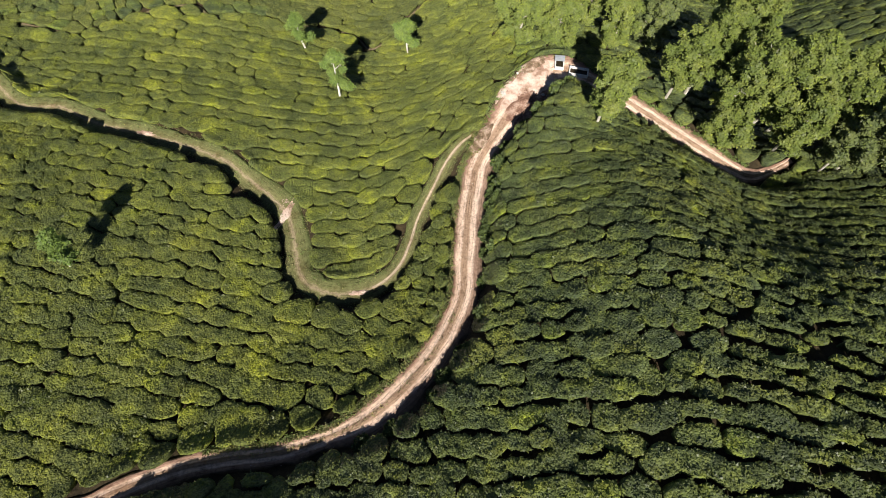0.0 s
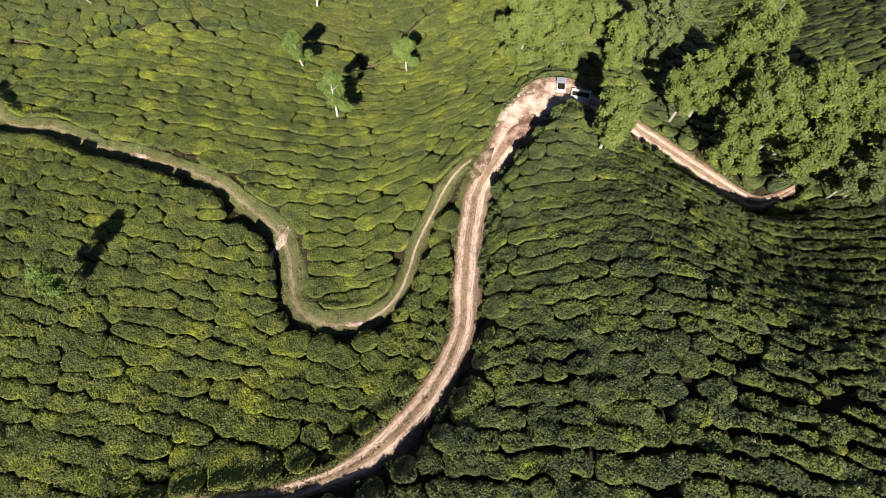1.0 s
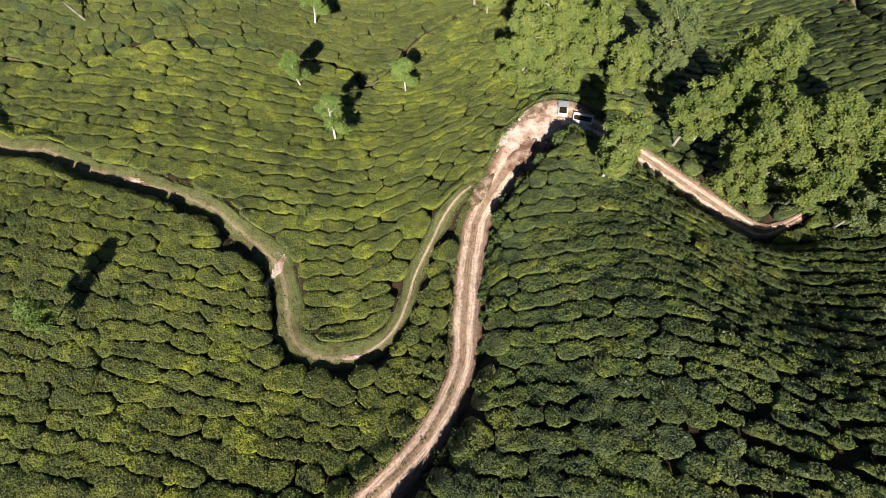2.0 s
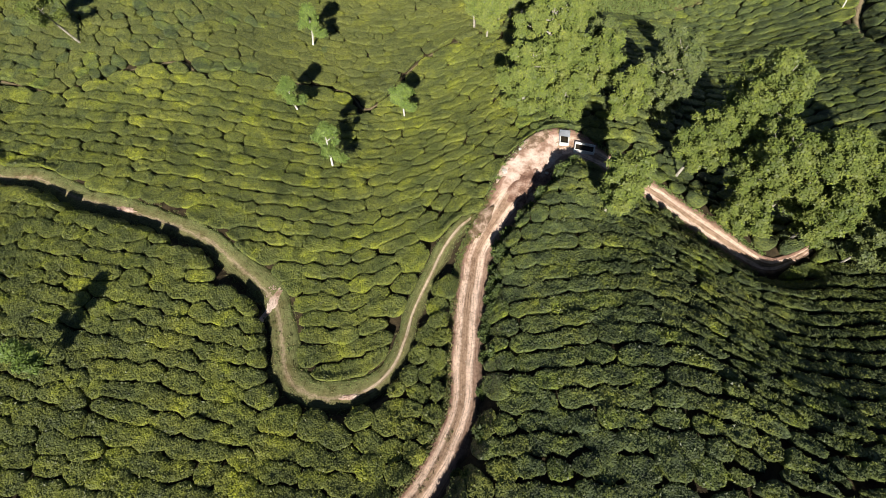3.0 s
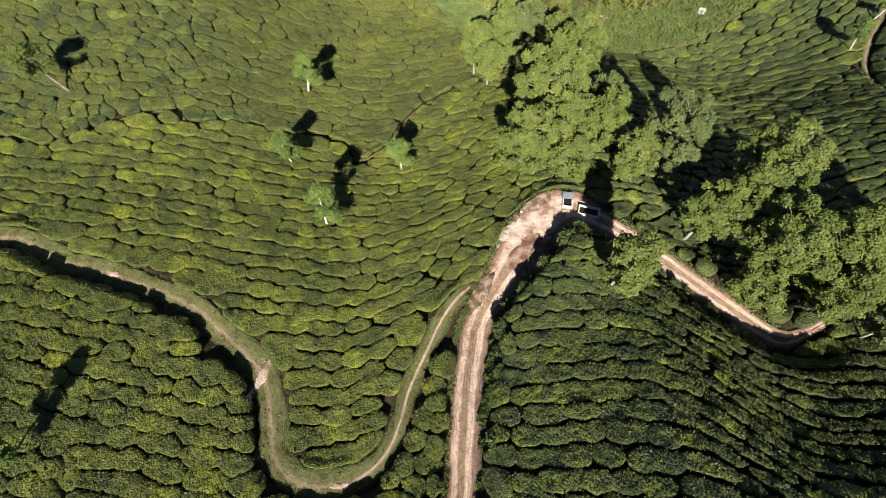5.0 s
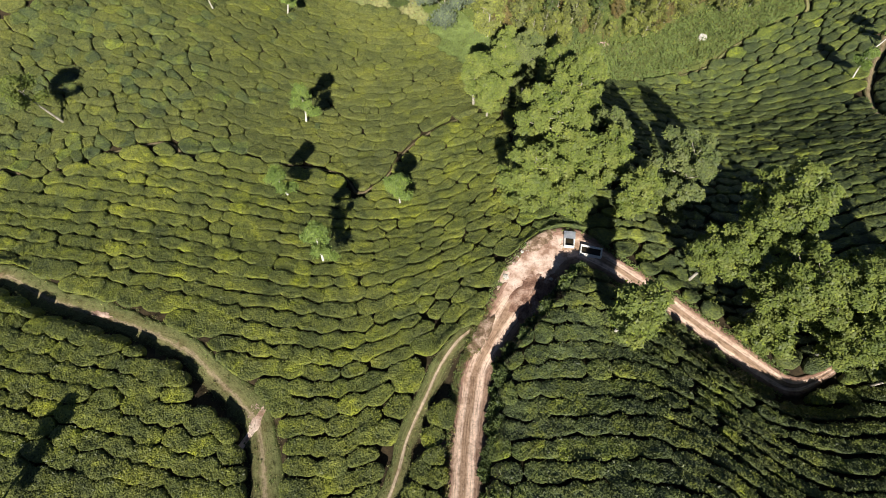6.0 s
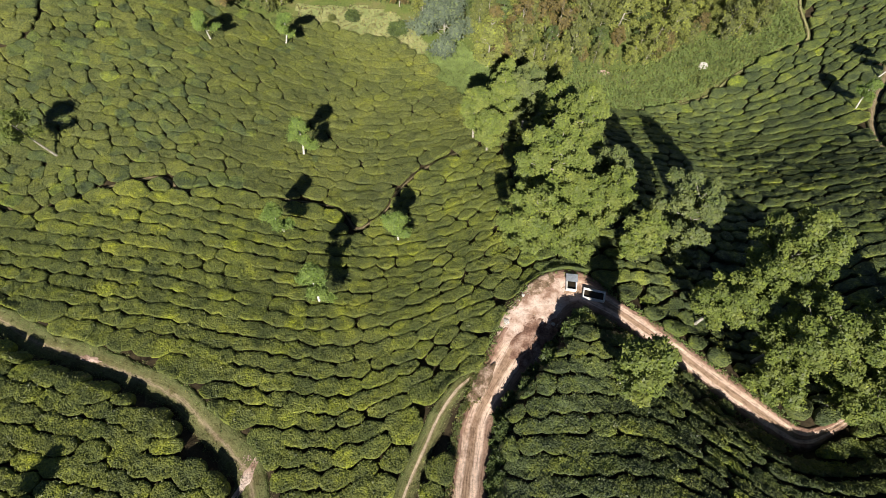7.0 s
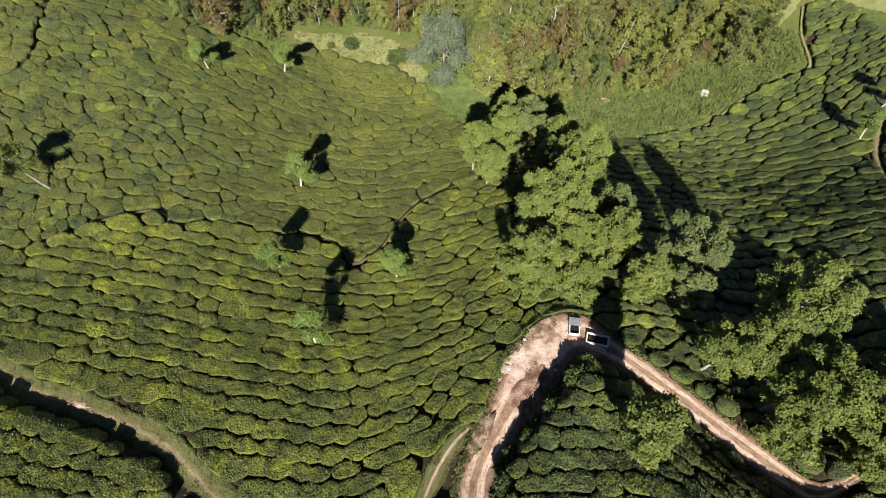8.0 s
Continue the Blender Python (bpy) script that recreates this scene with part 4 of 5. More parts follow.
for n, (x, y, top, rr, mat) in enumerate([(6.6, 69.8, -2.2, 1.5, OAK_LEAF), (4.8, 73.6, -2.6, 1.8, OAK_LEAF), (8.6, 75.2, -0.8, 1.5, OAK_LEAF), (10.6, 76.5, -2.6, 1.5, GREY_LEAF), (9.5, 80.5, -5.0, 1.8, OAK_LEAF), (12.4, 76.0, -3.0, 1.6, GREY_LEAF), (13.5, 81.5, -6.0, 2.2, GREY_LEAF)]):
    silver_oak(x, y, top, rr, 140 + n, 0.36, mat, "slender silver oak with pale trunk and light crown", "slender trees at the valley edge", girth=0.016)
small = [(-14.6, 45.6, 8.3, 1.5, (0.1, 1.2)), (-21.1, 56.9, 7.8, 1.2, (-0.2, 0)), (-5.5, 55.0, 6.6, 1.3, (0, 0.6)), (-21.4, 71.9, 9.0, 1.5, (0.7, 0.2)), (-39.5, 94.5, 6.8, 1.5, (0.2, -0.6)),
         (-28.4, 97.9, 8.0, 1.4, (1.5, -1.0)), (-38.9, 17.1, 7.4, 0.9, (1.5, 1.3)), (72.2, 86.3, 7.5, 1.0, (-1.0, 0.4)), (78.5, 94.0, 8.0, 1.2, (0.3, 0.3))]
for n, (x, y, hh, rr, ln) in enumerate(small):
    tree("young_tree", x, y, hh, rr * 0.95, 0.35, ln, 110, 80, 0.24, YOUNG_LEAF, WHITE_BARK, seed=180 + n, label="young shade tree with pale slim trunk among tea", group="shade trees in the tea", lobes=6, girth=0.018, spread=0.22, plain=True)


# ---- valley floor and woods beyond the tea ----
def grove_leaf(name, base, passing=0.25, island=0.4):
    return leaf_material(name, [(0.3, tuple(0.7 * v for v in base)), (0.5, base), (0.7, tuple(min(1.35 * v, 0.6) for v in base))], island, 0.55, passing)


LIME = grove_leaf("lime_leaves", (0.245, 0.27, 0.076))
OLIVE = grove_leaf("olive_leaves", (0.185, 0.205, 0.07))
RUST = grove_leaf("rusty_leaves", (0.205, 0.165, 0.068))
DEEP = grove_leaf("deep_green_leaves", (0.115, 0.155, 0.055))
BLUE = grove_leaf("grey_blue_leaves", (0.165, 0.205, 0.14))
GRASS = grove_leaf("long_grass", (0.20, 0.26, 0.085), 0.25, 0.15)
STRAW = grove_leaf("dry_grass", (0.28, 0.265, 0.125))

wood_rng = np.random.default_rng(41)
kinds = [(LIME, "slim young tree with yellow-green crown"), (OLIVE, "slim young tree with olive crown"), (RUST, "slim young tree with rusty crown"), (DEEP, "slim young tree with dark green crown"), (LIME, "slim young tree with yellow-green crown")]


def slim_tree(x, y, height, radius, mat, text, seed, count=2400, bare=0.12):
    """A slim upright tree: a thin pale stem with short boughs, and a narrow crown of leaves gathered in clumps."""
    r = np.random.default_rng(seed)
    root = new("slim_tree")
    root.empty_display_size = 0.5
    tagged(root, text, "tree", "slim trees in the valley wood")
    sway = r.normal(0, 0.25, 2)
    stem = [(sway[0] * s, sway[1] * s, height * 0.95 * s) for s in (0, 0.3, 0.6, 1.0)]
    pieces = [tube(stem, [0.10, 0.085, 0.06, 0.02], 5)]
    centres, outs = [], []
    clumps = 26
    for q in range(clumps):
        s = bare + (0.98 - bare) * (q + r.random()) / clumps
        a = q * 2.4 + r.uniform(-0.6, 0.6)
        k = (s - bare) / (1 - bare)
        reach = radius * (0.35 + 1.25 * math.sqrt(max(k, 0)) * (1 - k ** 2.2)) * r.uniform(0.55, 1.05)
        axis = np.array([sway[0] * s, sway[1] * s, height * 0.95 * s])
        out = np.array([math.cos(a), math.sin(a), 0.25])
        centres.append(axis + out * reach)
        outs.append(out)
        if q % 3 == 0:
            pieces.append(tube([axis - np.array([0, 0, 0.4]), axis + out * reach], [0.035, 0.01], 4))
    part("trunk", mesh_of("trunk", *join(pieces), [BARK]), root)
    part("crown", mesh_of("crown", *leaves(centres, count // clumps, 0.23 * radius / 1.4, 0.25, r, 0.4, True, outs), [mat]), root)
    return root


models = []
for n, (mat, text) in enumerate(kinds):
    for v in range(2):
        models.append(slim_tree(0, 0, 7.2 + 1.8 * v, 1.45 + 0.3 * v, mat, text, 300 + n * 2 + v))
WOOD = [(-52, 112), (-45.5, 104.6), (-37, 105.4), (-30, 105.6), (-29, 111.5), (-16, 113.5), (-9, 112), (-3.5, 107.5), (2, 105), (8, 96), (20, 95), (28, 101), (42, 105), (52, 111), (63, 111), (70, 122), (74, 132), (40, 150), (0, 146), (-52, 134)]
BARE_BANKS = [(17.3, 120.4, 1.6), (32.0, 100.9, 1.2), (37.1, 100.8, 1.3), (-41.5, 109.0, 1.7)]
spots = []
tries = 0
while len(spots) < 330 and tries < 20000:
    tries += 1
    x, y = wood_rng.uniform(-52, 76), wood_rng.uniform(94, 136)
    if inside(WOOD, np.array([x]), np.array([y]))[0] and all((x - a) ** 2 + (y - b) ** 2 > 7.2 for a, b in spots) and all(math.hypot(x - a, (y - b + 1.0) / 1.6) > c for a, b, c in BARE_BANKS):
        spots.append((x, y))
for n, (x, y) in enumerate(spots):
    src = models[int(wood_rng.choice(len(models), p=[0.12, 0.12, 0.15, 0.15, 0.08, 0.08, 0.05, 0.05, 0.1, 0.1]))]
    s = wood_rng.uniform(0.7, 1.3)
    m = pose(x, y, ground_at(x, y) - 0.1, 0, 0, wood_rng.uniform(0, 360)) @ Matrix.Diagonal((s, s, s * wood_rng.uniform(0.8, 1.15), 1))
    if n < len(models):
        models[n].matrix_basis = m
    else:
        copy_thing(src, m)
for n, (x, y, hh, rr) in enumerate([(56.3, 116.5, 10.0, 2.6), (60.0, 119.0, 9.0, 2.3), (52.5, 119.5, 9.0, 2.2)]):
    tree("poplar", x, y, hh, rr, 0.1, (0, 0), 170, 60, 0.34, LIME, seed=340 + n, label="broad yellow-green tree rising out of the wood", lobes=11, girth=0.014, spread=0.3, plain=True)


def dead_tree(x, y, height, seed):
    """A bare dead tree: a white stem with upright leafless boughs."""
    r = np.random.default_rng(seed)
    root = new("dead_tree")
    root.location = (x, y, ground_at(x, y) - 0.1)
    tagged(root, "bare white dead tree with upright leafless boughs", "tree")
    part("trunk", mesh_of("trunk", *tube([(0, 0, 0), (0.1, 0, height * 0.5), (0.05, 0.1, height)], [0.16, 0.11, 0.03], 7), [WHITE_BARK]), root)
    for q in range(9):
        s = 0.3 + 0.06 * q
        a = q * 2.4
        p = np.array([0.08, 0.03, height * s])
        e = p + np.array([math.cos(a) * 0.9, math.sin(a) * 0.9, height * 0.3]) * r.uniform(0.7, 1.1)
        part("bough", mesh_of("bough", *tube([p, (p + e) / 2 + np.array([math.cos(a), math.sin(a), 0]) * 0.2, e], [0.06, 0.04, 0.015], 5), [WHITE_BARK]), root)
    return root


dead_tree(21.5, 114.5, 8.0, 351)


def tufts(name, poly, count, size, mat, label, seed, tall=0.5, category="grass", clump=9):
    """Ground cover: clumps of blades over a region, joined in one sheet."""
    r = np.random.default_rng(seed)
    xs, ys = [p[0] for p in poly], [p[1] for p in poly]
    x, y = r.uniform(min(xs), max(xs), count * 2), r.uniform(min(ys), max(ys), count * 2)
    ok = inside(poly, x, y)
    x, y = x[ok][:count], y[ok][:count]
    z = ground(x, y)
    c = np.stack([x, y, z + tall * 0.25 * r.random(len(x))], 1)
    v, fc = leaves(c, clump, tall * 0.5, size, r, 1.2, True)
    return tagged(new(name, mesh_of(name, v, fc, [mat])), label, category, kind="stuff")


tufts("undergrowth", WOOD, 3600, 0.3, DEEP, "tangled dark green undergrowth between slim trees", 51, 0.5, "undergrowth", 12)
tufts("undergrowth", WOOD, 1300, 0.3, OLIVE, "olive scrub between slim trees", 52, 0.6, "undergrowth", 12)
tufts("undergrowth", WOOD, 500, 0.34, RUST, "dry rusty scrub between slim trees", 53, 1.0, "undergrowth", 12)
tufts("long_grass", GLADE, 5200, 0.34, GRASS, "rough green grass under the slender trees", 56, 0.4, "grass", 9)
tufts("long_grass", BRAKE, 4200, 0.4, OLIVE, "coarse olive weeds in the long grass", 57, 0.9, "grass", 9)
tufts("long_grass", BRAKE, 10500, 0.42, GRASS, "dense long green grass below the tea", 54, 0.6, "grass", 9)
tufts("long_grass", BRAKE, 420, 0.36, GRASS, "tall green weeds standing out of the long grass", 58, 2.0, "grass", 44)
tufts("scrub", [(3.2, 37.0), (5.2, 37.6), (4.6, 33.4), (3.0, 32.3)], 130, 0.2, OLIVE, "dry brownish scrub between road and footpath", 59, 0.4, "scrub", 9)
tufts("scrub", [(3.2, 37.0), (5.2, 37.6), (4.6, 33.4), (3.0, 32.3)], 60, 0.2, RUST, "rusty dry weeds between road and footpath", 60, 0.4, "scrub", 9)
tufts("meadow_grass", LAWN, 1600, 0.22, STRAW, "short dry meadow grass", 55, 0.15, "grass", 6)
tree("blue_gum", 0.4, 101.5, 10.5, 4.3, 0.1, (0, 0), 420, 36, 0.4, BLUE, seed=401, label="round grey-blue gum tree beside the meadow", lobes=12, girth=0.014, spread=0.42, plain=True)


def shrub(name, x, y, size, mat, label, seed, squash=0.7, category="shrub", group=""):
    """A low rounded shrub: short stems and a dense dome of leaves."""
    r = np.random.default_rng(seed)
    root = new(name)
    root.location = (x, y, ground_at(x, y) - 0.05)
    tagged(root, label, category, group)
    stems = [tube([(0, 0, 0), (math.cos(a) * size * 0.3, math.sin(a) * size * 0.3, size * 0.6 * squash)], [0.05, 0.02], 5) for a in (0.3, 1.7, 2.9, 4.1, 5.4)]
    part("stems", mesh_of("stems", *join(stems), [BARK]), root)
    v = r.normal(0, 1, (70, 3))
    v /= np.linalg.norm(v, axis=1)[:, None]
    v[:, 2] = np.abs(v[:, 2]) * squash
    part("crown", mesh_of("crown", *leaves(v * size * r.uniform(0.6, 1.0, (70, 1)) + np.array([0, 0, size * 0.15]), 26, size * 0.16, 0.3, r, plain=True), [mat]), root)
    return root


shrub("shrub", -17.7, 108.4, 1.3, DEEP, "round dark green shrub on the meadow", 61)
shrub("shrub", -8.7, 105.4, 1.8, DEEP, "broad dark green shrub on the meadow", 62)
shrub("shrub", -21.5, 107.5, 0.6, OLIVE, "small olive shrub on the meadow", 63)


bank_rng = np.random.default_rng(77)
edge = [k for k in range(len(ROAD)) if 30.5 < ROAD[k, 1] < 44.5 and ROAD[k, 0] < 14.5]
for n, k in enumerate(edge[::5]):
    t = ROAD[min(k + 1, len(ROAD) - 1), :2] - ROAD[k - 1, :2]
    t = t / np.hypot(*t)
    out = ROAD[k, 3] + bank_rng.uniform(0.05, 0.75)
    shrub("bank_bush", ROAD[k, 0] + t[1] * out, ROAD[k, 1] - t[0] * out, bank_rng.uniform(0.65, 1.15), DEEP, "unclipped dark tea bush on the bank above the clay", 600 + n, 0.95, group="bushes on the road's bank")

for n in range(34):
    k = int(bank_rng.integers(95, 185))
    t = ROAD[k + 1, :2] - ROAD[k - 1, :2]
    t = t / np.hypot(*t)
    out = ROAD[k, 3] + bank_rng.uniform(0.1, 1.1)
    if ROAD[k, 1] < 30.5:
        shrub("bank_bush", ROAD[k, 0] + t[1] * out, ROAD[k, 1] - t[0] * out, bank_rng.uniform(0.35, 0.75), DEEP, "rough dark green bush on the road's shoulder", 640 + n, 0.9, group="bushes on the road's bank")


def verge(name, way, lo, hi, count, mat, label, seed, size=0.3, reach=(0.3, 1.25), sides=(-1, 1)):
    """Grass tufts along the edges of a way, between two places on its length."""
    r = np.random.default_rng(seed)
    k = r.integers(int(lo * len(way)), int(hi * len(way)) - 1, count)
    tang = np.gradient(way[:, :2], axis=0)
    tang /= np.linalg.norm(tang, axis=1)[:, None] + 1e-9
    side = r.choice(sides, count) * way[k, 3] * r.uniform(*reach, count)
    x, y = way[k, 0] - tang[k, 1] * side, way[k, 1] + tang[k, 0] * side
    c = np.stack([x, y, ground(x, y) + 0.05], 1)
    return tagged(new(name, mesh_of(name, *leaves(c, 7, 0.13, size, r, 1.3, True), [mat])), label, "grass", kind="stuff")


verge("verge_grass", PATH, 0.0, 1.0, 1100, GRASS, "green grass tufts beside the footpath", 71, 0.12)
verge("verge_grass", PATH, 0.0, 1.0, 900, STRAW, "dry grass tufts beside the footpath", 72, 0.12)

verge("verge_grass", ROAD, 0.18, 0.62, 1500, STRAW, "dry grass tufts along the road's edge", 73, 0.15, (0.82, 1.15), (1, 1))
verge("verge_grass", ROAD, 0.18, 0.62, 900, GRASS, "green grass tufts along the road's edge", 74, 0.17, (0.92, 1.2), (1, 1))
verge("verge_grass", ROAD, 0.62, 0.95, 900, GRASS, "green grass tufts along the road's edge", 75, 0.18, (0.85, 1.2))
verge("verge_grass", ROAD, 0.18, 0.42, 180, STRAW, "dry grass tufts on the road's crown", 76, 0.11, (0.1, 0.26), (1, 1))

# ---- the clearing ----
PLASTER = surface("white_plaster", [(0.3, (0.62, 0.61, 0.58)), (0.7, (0.82, 0.81, 0.78))], 1.5, 9.0, [(0.3, (0.75, 0.73, 0.7)), (0.6, (1.05, 1.05, 1.05))], 0.8, 0.3, 20.0, 0.01)
SHEET = surface("grey_sheet", [(0.3, (0.24, 0.26, 0.29)), (0.7, (0.36, 0.385, 0.42))], 1.5, 8.0, [(0.3, (0.8, 0.8, 0.8)), (0.6, (1.05, 1.05, 1.05))], 0.45, 0.2, 20.0, 0.01)
MURK = surface("murky_water", [(0.3, (0.02, 0.018, 0.012)), (0.7, (0.05, 0.035, 0.022))], 2.0, 8.0, None, 0.12, 0.1, 4.0, 0.02)
ROCK = surface("pale_rock", [(0.3, (0.50, 0.46, 0.42)), (0.7, (0.72, 0.69, 0.65))], 2.0, 8.0, [(0.3, (0.6, 0.58, 0.55)), (0.6, (1.05, 1.05, 1.05))], 0.85, 0.8, 9.0, 0.06)
PINK = surface("pink_rock", [(0.3, (0.45, 0.30, 0.26)), (0.7, (0.62, 0.46, 0.40))], 2.0, 8.0, [(0.3, (0.6, 0.58, 0.55)), (0.6, (1.05, 1.05, 1.05))], 0.85, 0.8, 9.0, 0.06)


def box_mesh(name, x0, y0, z0, x1, y1, z1, mat, bevel=0.02):
    bm = bmesh.new()
    bmesh.ops.create_cube(bm, size=1.0)
    for v in bm.verts:
        v.co = Vector(((x0 + x1) / 2 + v.co.x * (x1 - x0), (y0 + y1) / 2 + v.co.y * (y1 - y0), (z0 + z1) / 2 + v.co.z * (z1 - z0)))
    bmesh.ops.bevel(bm, geom=bm.edges[:], offset=bevel, segments=2, affect="EDGES")
    me = bpy.data.meshes.new(name)
    bm.to_mesh(me)
    bm.free()
    me.materials.append(mat)
    return me


def tank(name, x, y, turn, length, width, height, label, cover=0.0):
    """An open masonry tank: four walls, a floor, water, and a sheet cover over one end where it has one."""
    root = new(name)
    root.matrix_basis = pose(x, y, ground_at(x, y), 0, 0, turn)
    tagged(root, label, "water tank")
    l, w, t = length / 2, width / 2, 0.12
    part("wall", box_mesh("wall", -l, -w, -0.4, l, -w + t, height, PLASTER), root)
    part("wall", box_mesh("wall", -l, w - t, -0.4, l, w, height, PLASTER), root)
    part("wall", box_mesh("wall", -l, -w + t, -0.4, -l + t, w - t, height - 0.004, PLASTER), root)
    part("wall", box_mesh("wall", l - t, -w + t, -0.4, l, w - t, height - 0.004, PLASTER), root)
    part("water", box_mesh("water", -l + t, -w + t, -0.4, l - t, w - t, height * 0.35, MURK, 0.004), root, "dark standing water")
    if cover:
        n = 26
        xs = np.linspace(l - cover, l + 0.08, n)
        ys = np.array([-w - 0.06, w + 0.06])
        top = np.array([(a, b, height + 0.05 + 0.025 * math.cos(k * math.pi)) for k, a in enumerate(xs) for b in ys])
        low = top - np.array([0, 0, 0.012])
        faces = [[2 * k, 2 * k + 2, 2 * k + 3, 2 * k + 1] for k in range(n - 1)] + [[2 * n + 2 * k, 2 * n + 2 * k + 1, 2 * n + 2 * k + 3, 2 * n + 2 * k + 2] for k in range(n - 1)]
        part("cover", mesh_of("cover", np.concatenate([top, low]), faces, [SHEET], None, False), root, "corrugated grey sheet cover")
    return root


tank("water_tank", 14.5, 45.6, 84, 1.75, 1.15, 0.6, "white plastered tank part covered by grey sheet", 0.85)
tank("water_tank", 16.8, 44.2, -12, 2.4, 1.15, 0.55, "long open white-rimmed tank in tree shade")


def rock(x, y, size, mat, label, seed, flat=0.65, sink=0.2):
    """A boulder: a faceted lump with uneven faces, bedded in the ground."""
    bm = bmesh.new()
    bmesh.ops.create_icosphere(bm, subdivisions=3, radius=1.0)
    for v in bm.verts:
        n = noise.noise(v.co * 1.3 + Vector((seed, 0, 0))) * 0.35 + noise.noise(v.co * 3.1 + Vector((0, seed, 0))) * 0.14
        v.co *= 1 + n
        v.co.z = max(v.co.z * flat, -0.4)
        v.co *= size
    me = bpy.data.meshes.new("boulder")
    bm.to_mesh(me)
    bm.free()
    me.materials.append(mat)
    ob = new("boulder", me)
    ob.location = (x, y, ground_at(x, y) + size * flat * (0.5 - sink))
    return tagged(ob, label, "rock")


rock(7.3, 41.2, 0.32, ROCK, "pale boulder at the clearing's edge", 3)
rock(53.0, 104.6, 1.0, ROCK, "large pale boulder in long grass", 5)
rock(-0.4, 23.6, 0.4, PINK, "pinkish boulder beside the road", 7)
rock(0.3, 23.1, 0.3, PINK, "pinkish boulder beside the road", 8)
rock(-0.2, 24.4, 0.25, PINK, "small pinkish stone beside the road", 9)
for n, (x, y) in enumerate([(10.3, 45.6), (9.2, 44.2), (8.2, 42.8), (11.3, 46.4), (6.4, 40.0), (12.2, 41.0), (10.6, 38.6)]):
    rock(x, y, 0.12 + 0.05 * (n % 3), ROCK if n % 2 else PINK, "loose stone on the clay clearing", 20 + n, 0.7, 0.1)


def patch(name, cx, cy, rx, ry, turn, mat, label, seed, lift=0.05, heap=0.16):
    """A low irregular heap of earth spread over the clay, thinning out to its rim."""
    n, m = 40, 9
    a = np.arange(n) * 2 * np.pi / n
    edge = 1 + 0.3 * lattice_noise(np.cos(a) * 2.2 + seed, np.sin(a) * 2.2, seed) + 0.12 * lattice_noise(np.cos(a) * 6, np.sin(a) * 6 + seed, seed)
    q = np.linspace(0.05, 1, m)[:, None]
    u, v = q * edge * rx * np.cos(a), q * edge * ry * np.sin(a)
    c, s = math.cos(radians(turn)), math.sin(radians(turn))
    x, y = cx + u * c - v * s, cy + u * s + v * c
    z = ground(x, y) + lift + heap * (1 - q) * (0.5 + 0.5 * lattice_noise(x * 2.5, y * 2.5, seed)) + 0.05 * lattice_noise(x * 6, y * 6, seed + 1) * (1 - q ** 4) - 0.14 * q ** 6
    base = (np.arange(m - 1)[:, None] * n + np.arange(n)[None, :]).ravel()
    nxt = (np.arange(m - 1)[:, None] * n + (np.arange(n)[None, :] + 1) % n).ravel()
    me = mesh_of(name, np.stack([x.ravel(), y.ravel(), z.ravel()], 1), np.stack([base, nxt, nxt + n, base + n], 1), [mat])
    return tagged(new(name, me), label, "earth", kind="structure")


CHURN = surface("churned_red_earth", [(0.35, (0.18, 0.10, 0.072)), (0.5, (0.31, 0.185, 0.135)), (0.64, (0.52, 0.375, 0.30))], 1.1, 5.0, [(0.3, (0.55, 0.5, 0.48)), (0.6, (1.1, 1.08, 1.05))], 0.95, 1.0, 6.0, 0.15)
HUMUS = surface("dark_litter_earth", [(0.35, (0.14, 0.10, 0.06)), (0.5, (0.27, 0.185, 0.125)), (0.62, (0.52, 0.40, 0.32))], 1.3, 6.0, [(0.3, (0.55, 0.5, 0.48)), (0.6, (1.1, 1.08, 1.05))], 0.95, 1.0, 6.0, 0.15)
for n, (x, y, s) in enumerate(BARE_BANKS):
    patch("bare_bank", x, y, s * 1.1, s * 0.8, 20 * n, PINK, "bare pinkish earth bank in the wood", 90 + n, 0.25)
TRAMPLED = surface("trampled_clay", [(0.38, (0.34, 0.215, 0.155)), (0.46, (0.54, 0.385, 0.305)), (0.56, (0.68, 0.54, 0.455)), (0.68, (0.74, 0.63, 0.555))], 0.55, 3.0, [(0.3, (0.66, 0.6, 0.57)), (0.48, (1.0, 1.0, 1.0)), (0.7, (1.12, 1.1, 1.08))], 0.95, 1.0, 5.0, 0.16)
patch("trampled_clay", 10.2, 42.0, 2.7, 5.4, -42, TRAMPLED, "wide trampled pale clay clearing", 10, 0.06, 0.04)
patch("churned_earth", 10.0, 39.4, 1.5, 3.3, -38, CHURN, "churned reddish earth on the clearing", 11, 0.16)
patch("churned_earth", 11.2, 45.8, 2.2, 1.0, 40, HUMUS, "dark littered earth at the clearing's edge", 12, 0.15)
patch("churned_earth", 4.3, 34.6, 0.75, 2.3, -30, HUMUS, "brown grassy hump between road and footpath", 13, 0.3)
patch("churned_earth", 0.6, 23.0, 0.5, 1.6, 4, CHURN, "reddish earth spilt beside the road", 14)
patch("churned_earth", -38.5, 37.6, 1.6, 0.4, -14, TRAMPLED, "bare reddish earth on the footpath", 17, 0.1, 0.08)
patch("churned_earth", -18.7, 25.6, 0.6, 2.5, -22, TRAMPLED, "bare reddish earth on the footpath", 15, 0.1, 0.08)
patch("churned_earth", -9.0, 15.3, 1.1, 0.35, 5, TRAMPLED, "bare reddish earth on the footpath", 16, 0.1, 0.08)


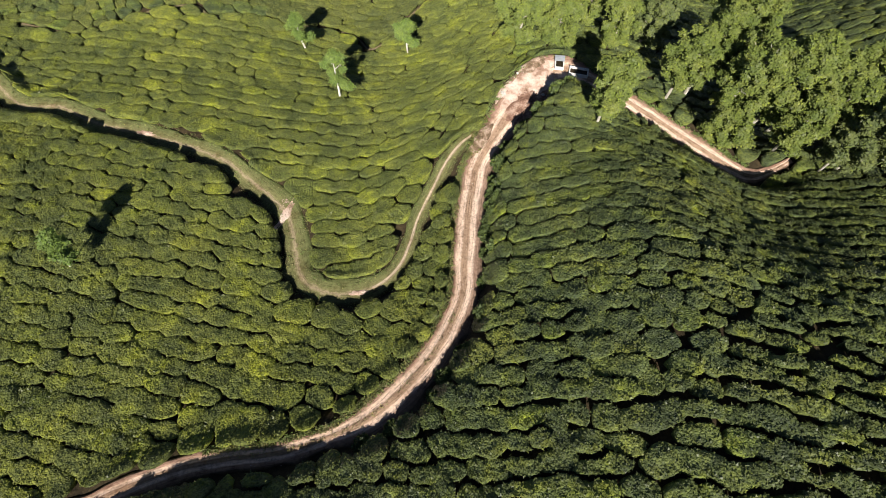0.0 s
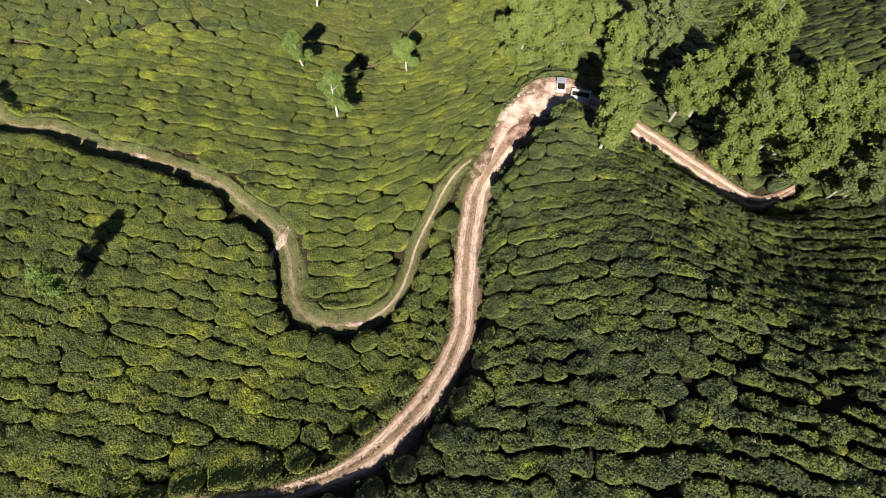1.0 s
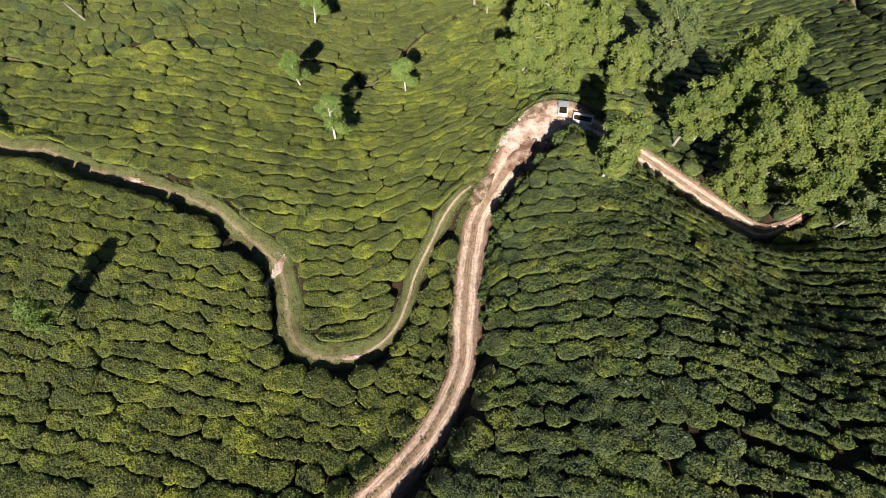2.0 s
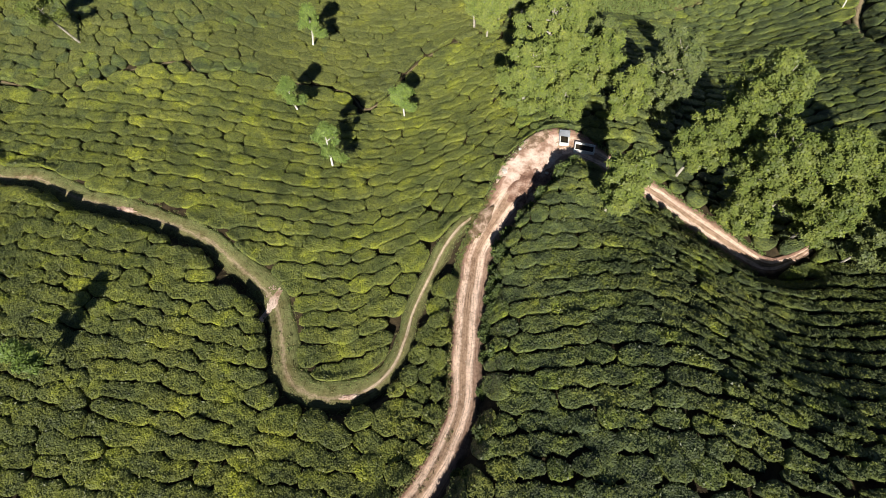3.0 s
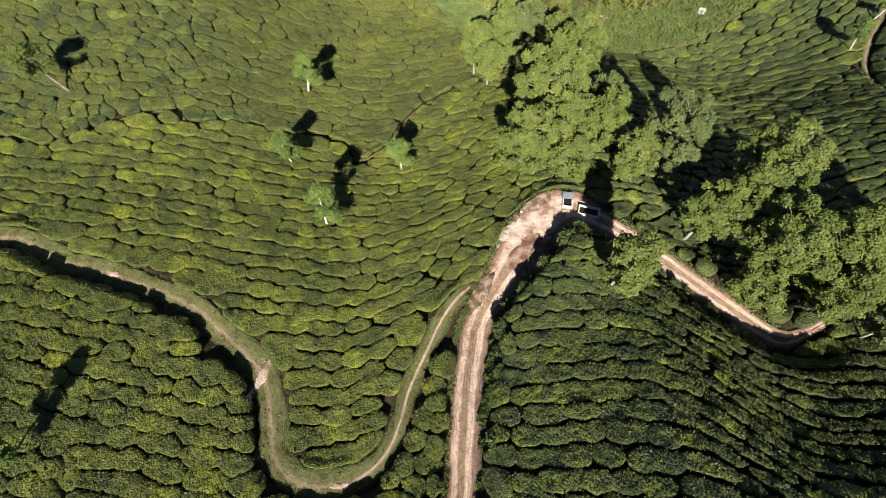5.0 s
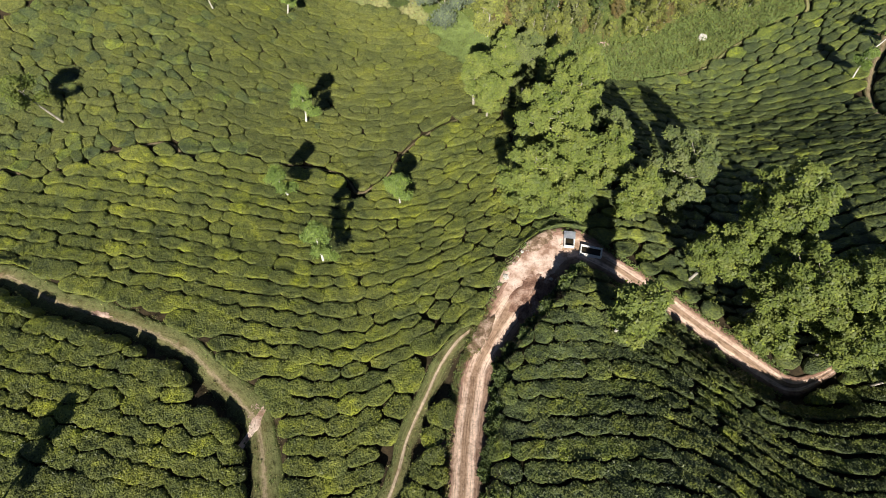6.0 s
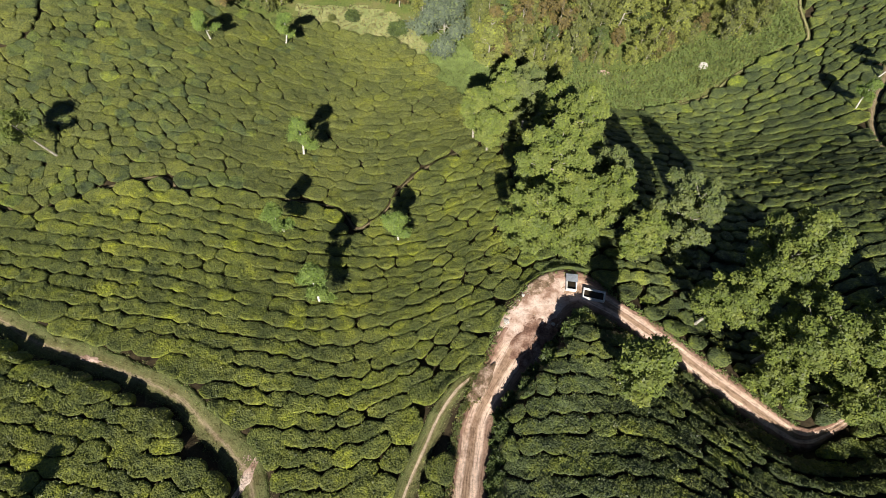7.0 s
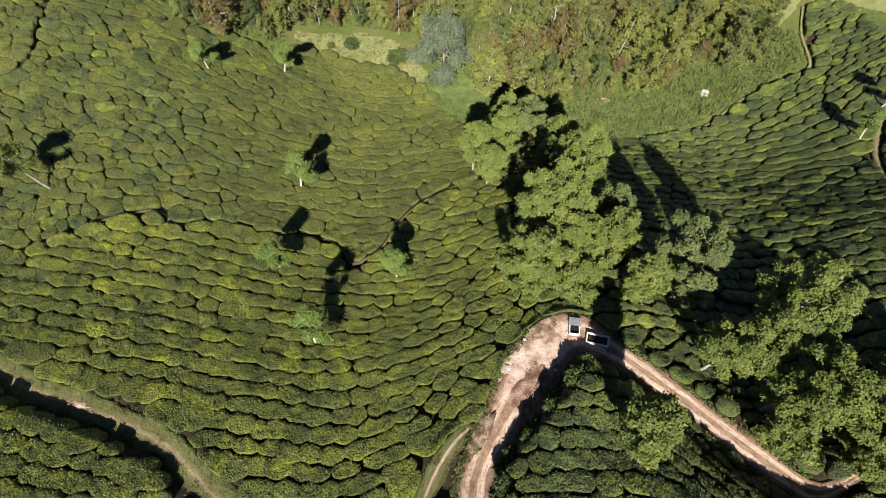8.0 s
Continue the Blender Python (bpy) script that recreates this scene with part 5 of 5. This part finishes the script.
def litter(name, cx, cy, rx, ry, count, mat, label, seed, size):
    """Clods and chips strewn over the clay."""
    r = np.random.default_rng(seed)
    a, q = r.uniform(0, 6.283, count), np.sqrt(r.random(count))
    x, y = cx + rx * q * np.cos(a), cy + ry * q * np.sin(a)
    c = np.stack([x, y, ground(x, y) + 0.03], 1)
    o = np.array([(1, 0, 0), (0, 1, 0), (-1, 0, 0), (0, -1, 0), (0, 0, 0.8), (0, 0, -0.8)]) * 1.0
    s = size * r.uniform(0.4, 1.3, (count, 1, 1))
    v = c[:, None, :] + (o[None] + r.normal(0, 0.25, (count, 6, 3))) * s
    tri = np.array([[0, 1, 4], [1, 2, 4], [2, 3, 4], [3, 0, 4], [1, 0, 5], [2, 1, 5], [3, 2, 5], [0, 3, 5]])
    fc = (tri[None] + (np.arange(count) * 6)[:, None, None]).reshape(-1, 3)
    return tagged(new(name, mesh_of(name, v.reshape(-1, 3), fc, [mat], None, False)), label, "clods", kind="stuff")


litter("clods", 10.8, 42.8, 2.6, 3.2, 420, ROCK, "pale clay clods strewn on the clearing", 81, 0.05)
litter("clods", 9.6, 39.6, 1.5, 2.6, 320, PINK, "reddish clods on the clearing", 82, 0.08)
litter("clods", 9.9, 39.3, 1.3, 2.4, 160, CHURN, "dark red clods on the clearing", 85, 0.1)
litter("clods", 4.3, 34.6, 0.8, 2.0, 120, HUMUS, "brown clods between road and footpath", 86, 0.08)
litter("clods", 11.0, 45.8, 2.2, 1.1, 220, HUMUS, "dark earth clods at the clearing's edge", 83, 0.06)
for n, k in enumerate(range(70, 190, 6)):
    litter("clods", ROAD[k, 0], ROAD[k, 1], 1.1, 1.1, 15, (ROCK, PINK)[n % 2], "small stones and clods on the road", 300 + n, 0.035)
litter("clods", -19.0, 26.4, 0.7, 1.4, 90, PINK, "reddish clods on the footpath", 84, 0.08)
tree("leaning_tree", -55.4, 68.5, 8.6, 2.0, 0.5, (-3.4, 1.2), 150, 60, 0.26, seed=501, label="leaning pale-trunked tree with sparse green crown", lobes=6, girth=0.02, spread=0.3, plain=True)
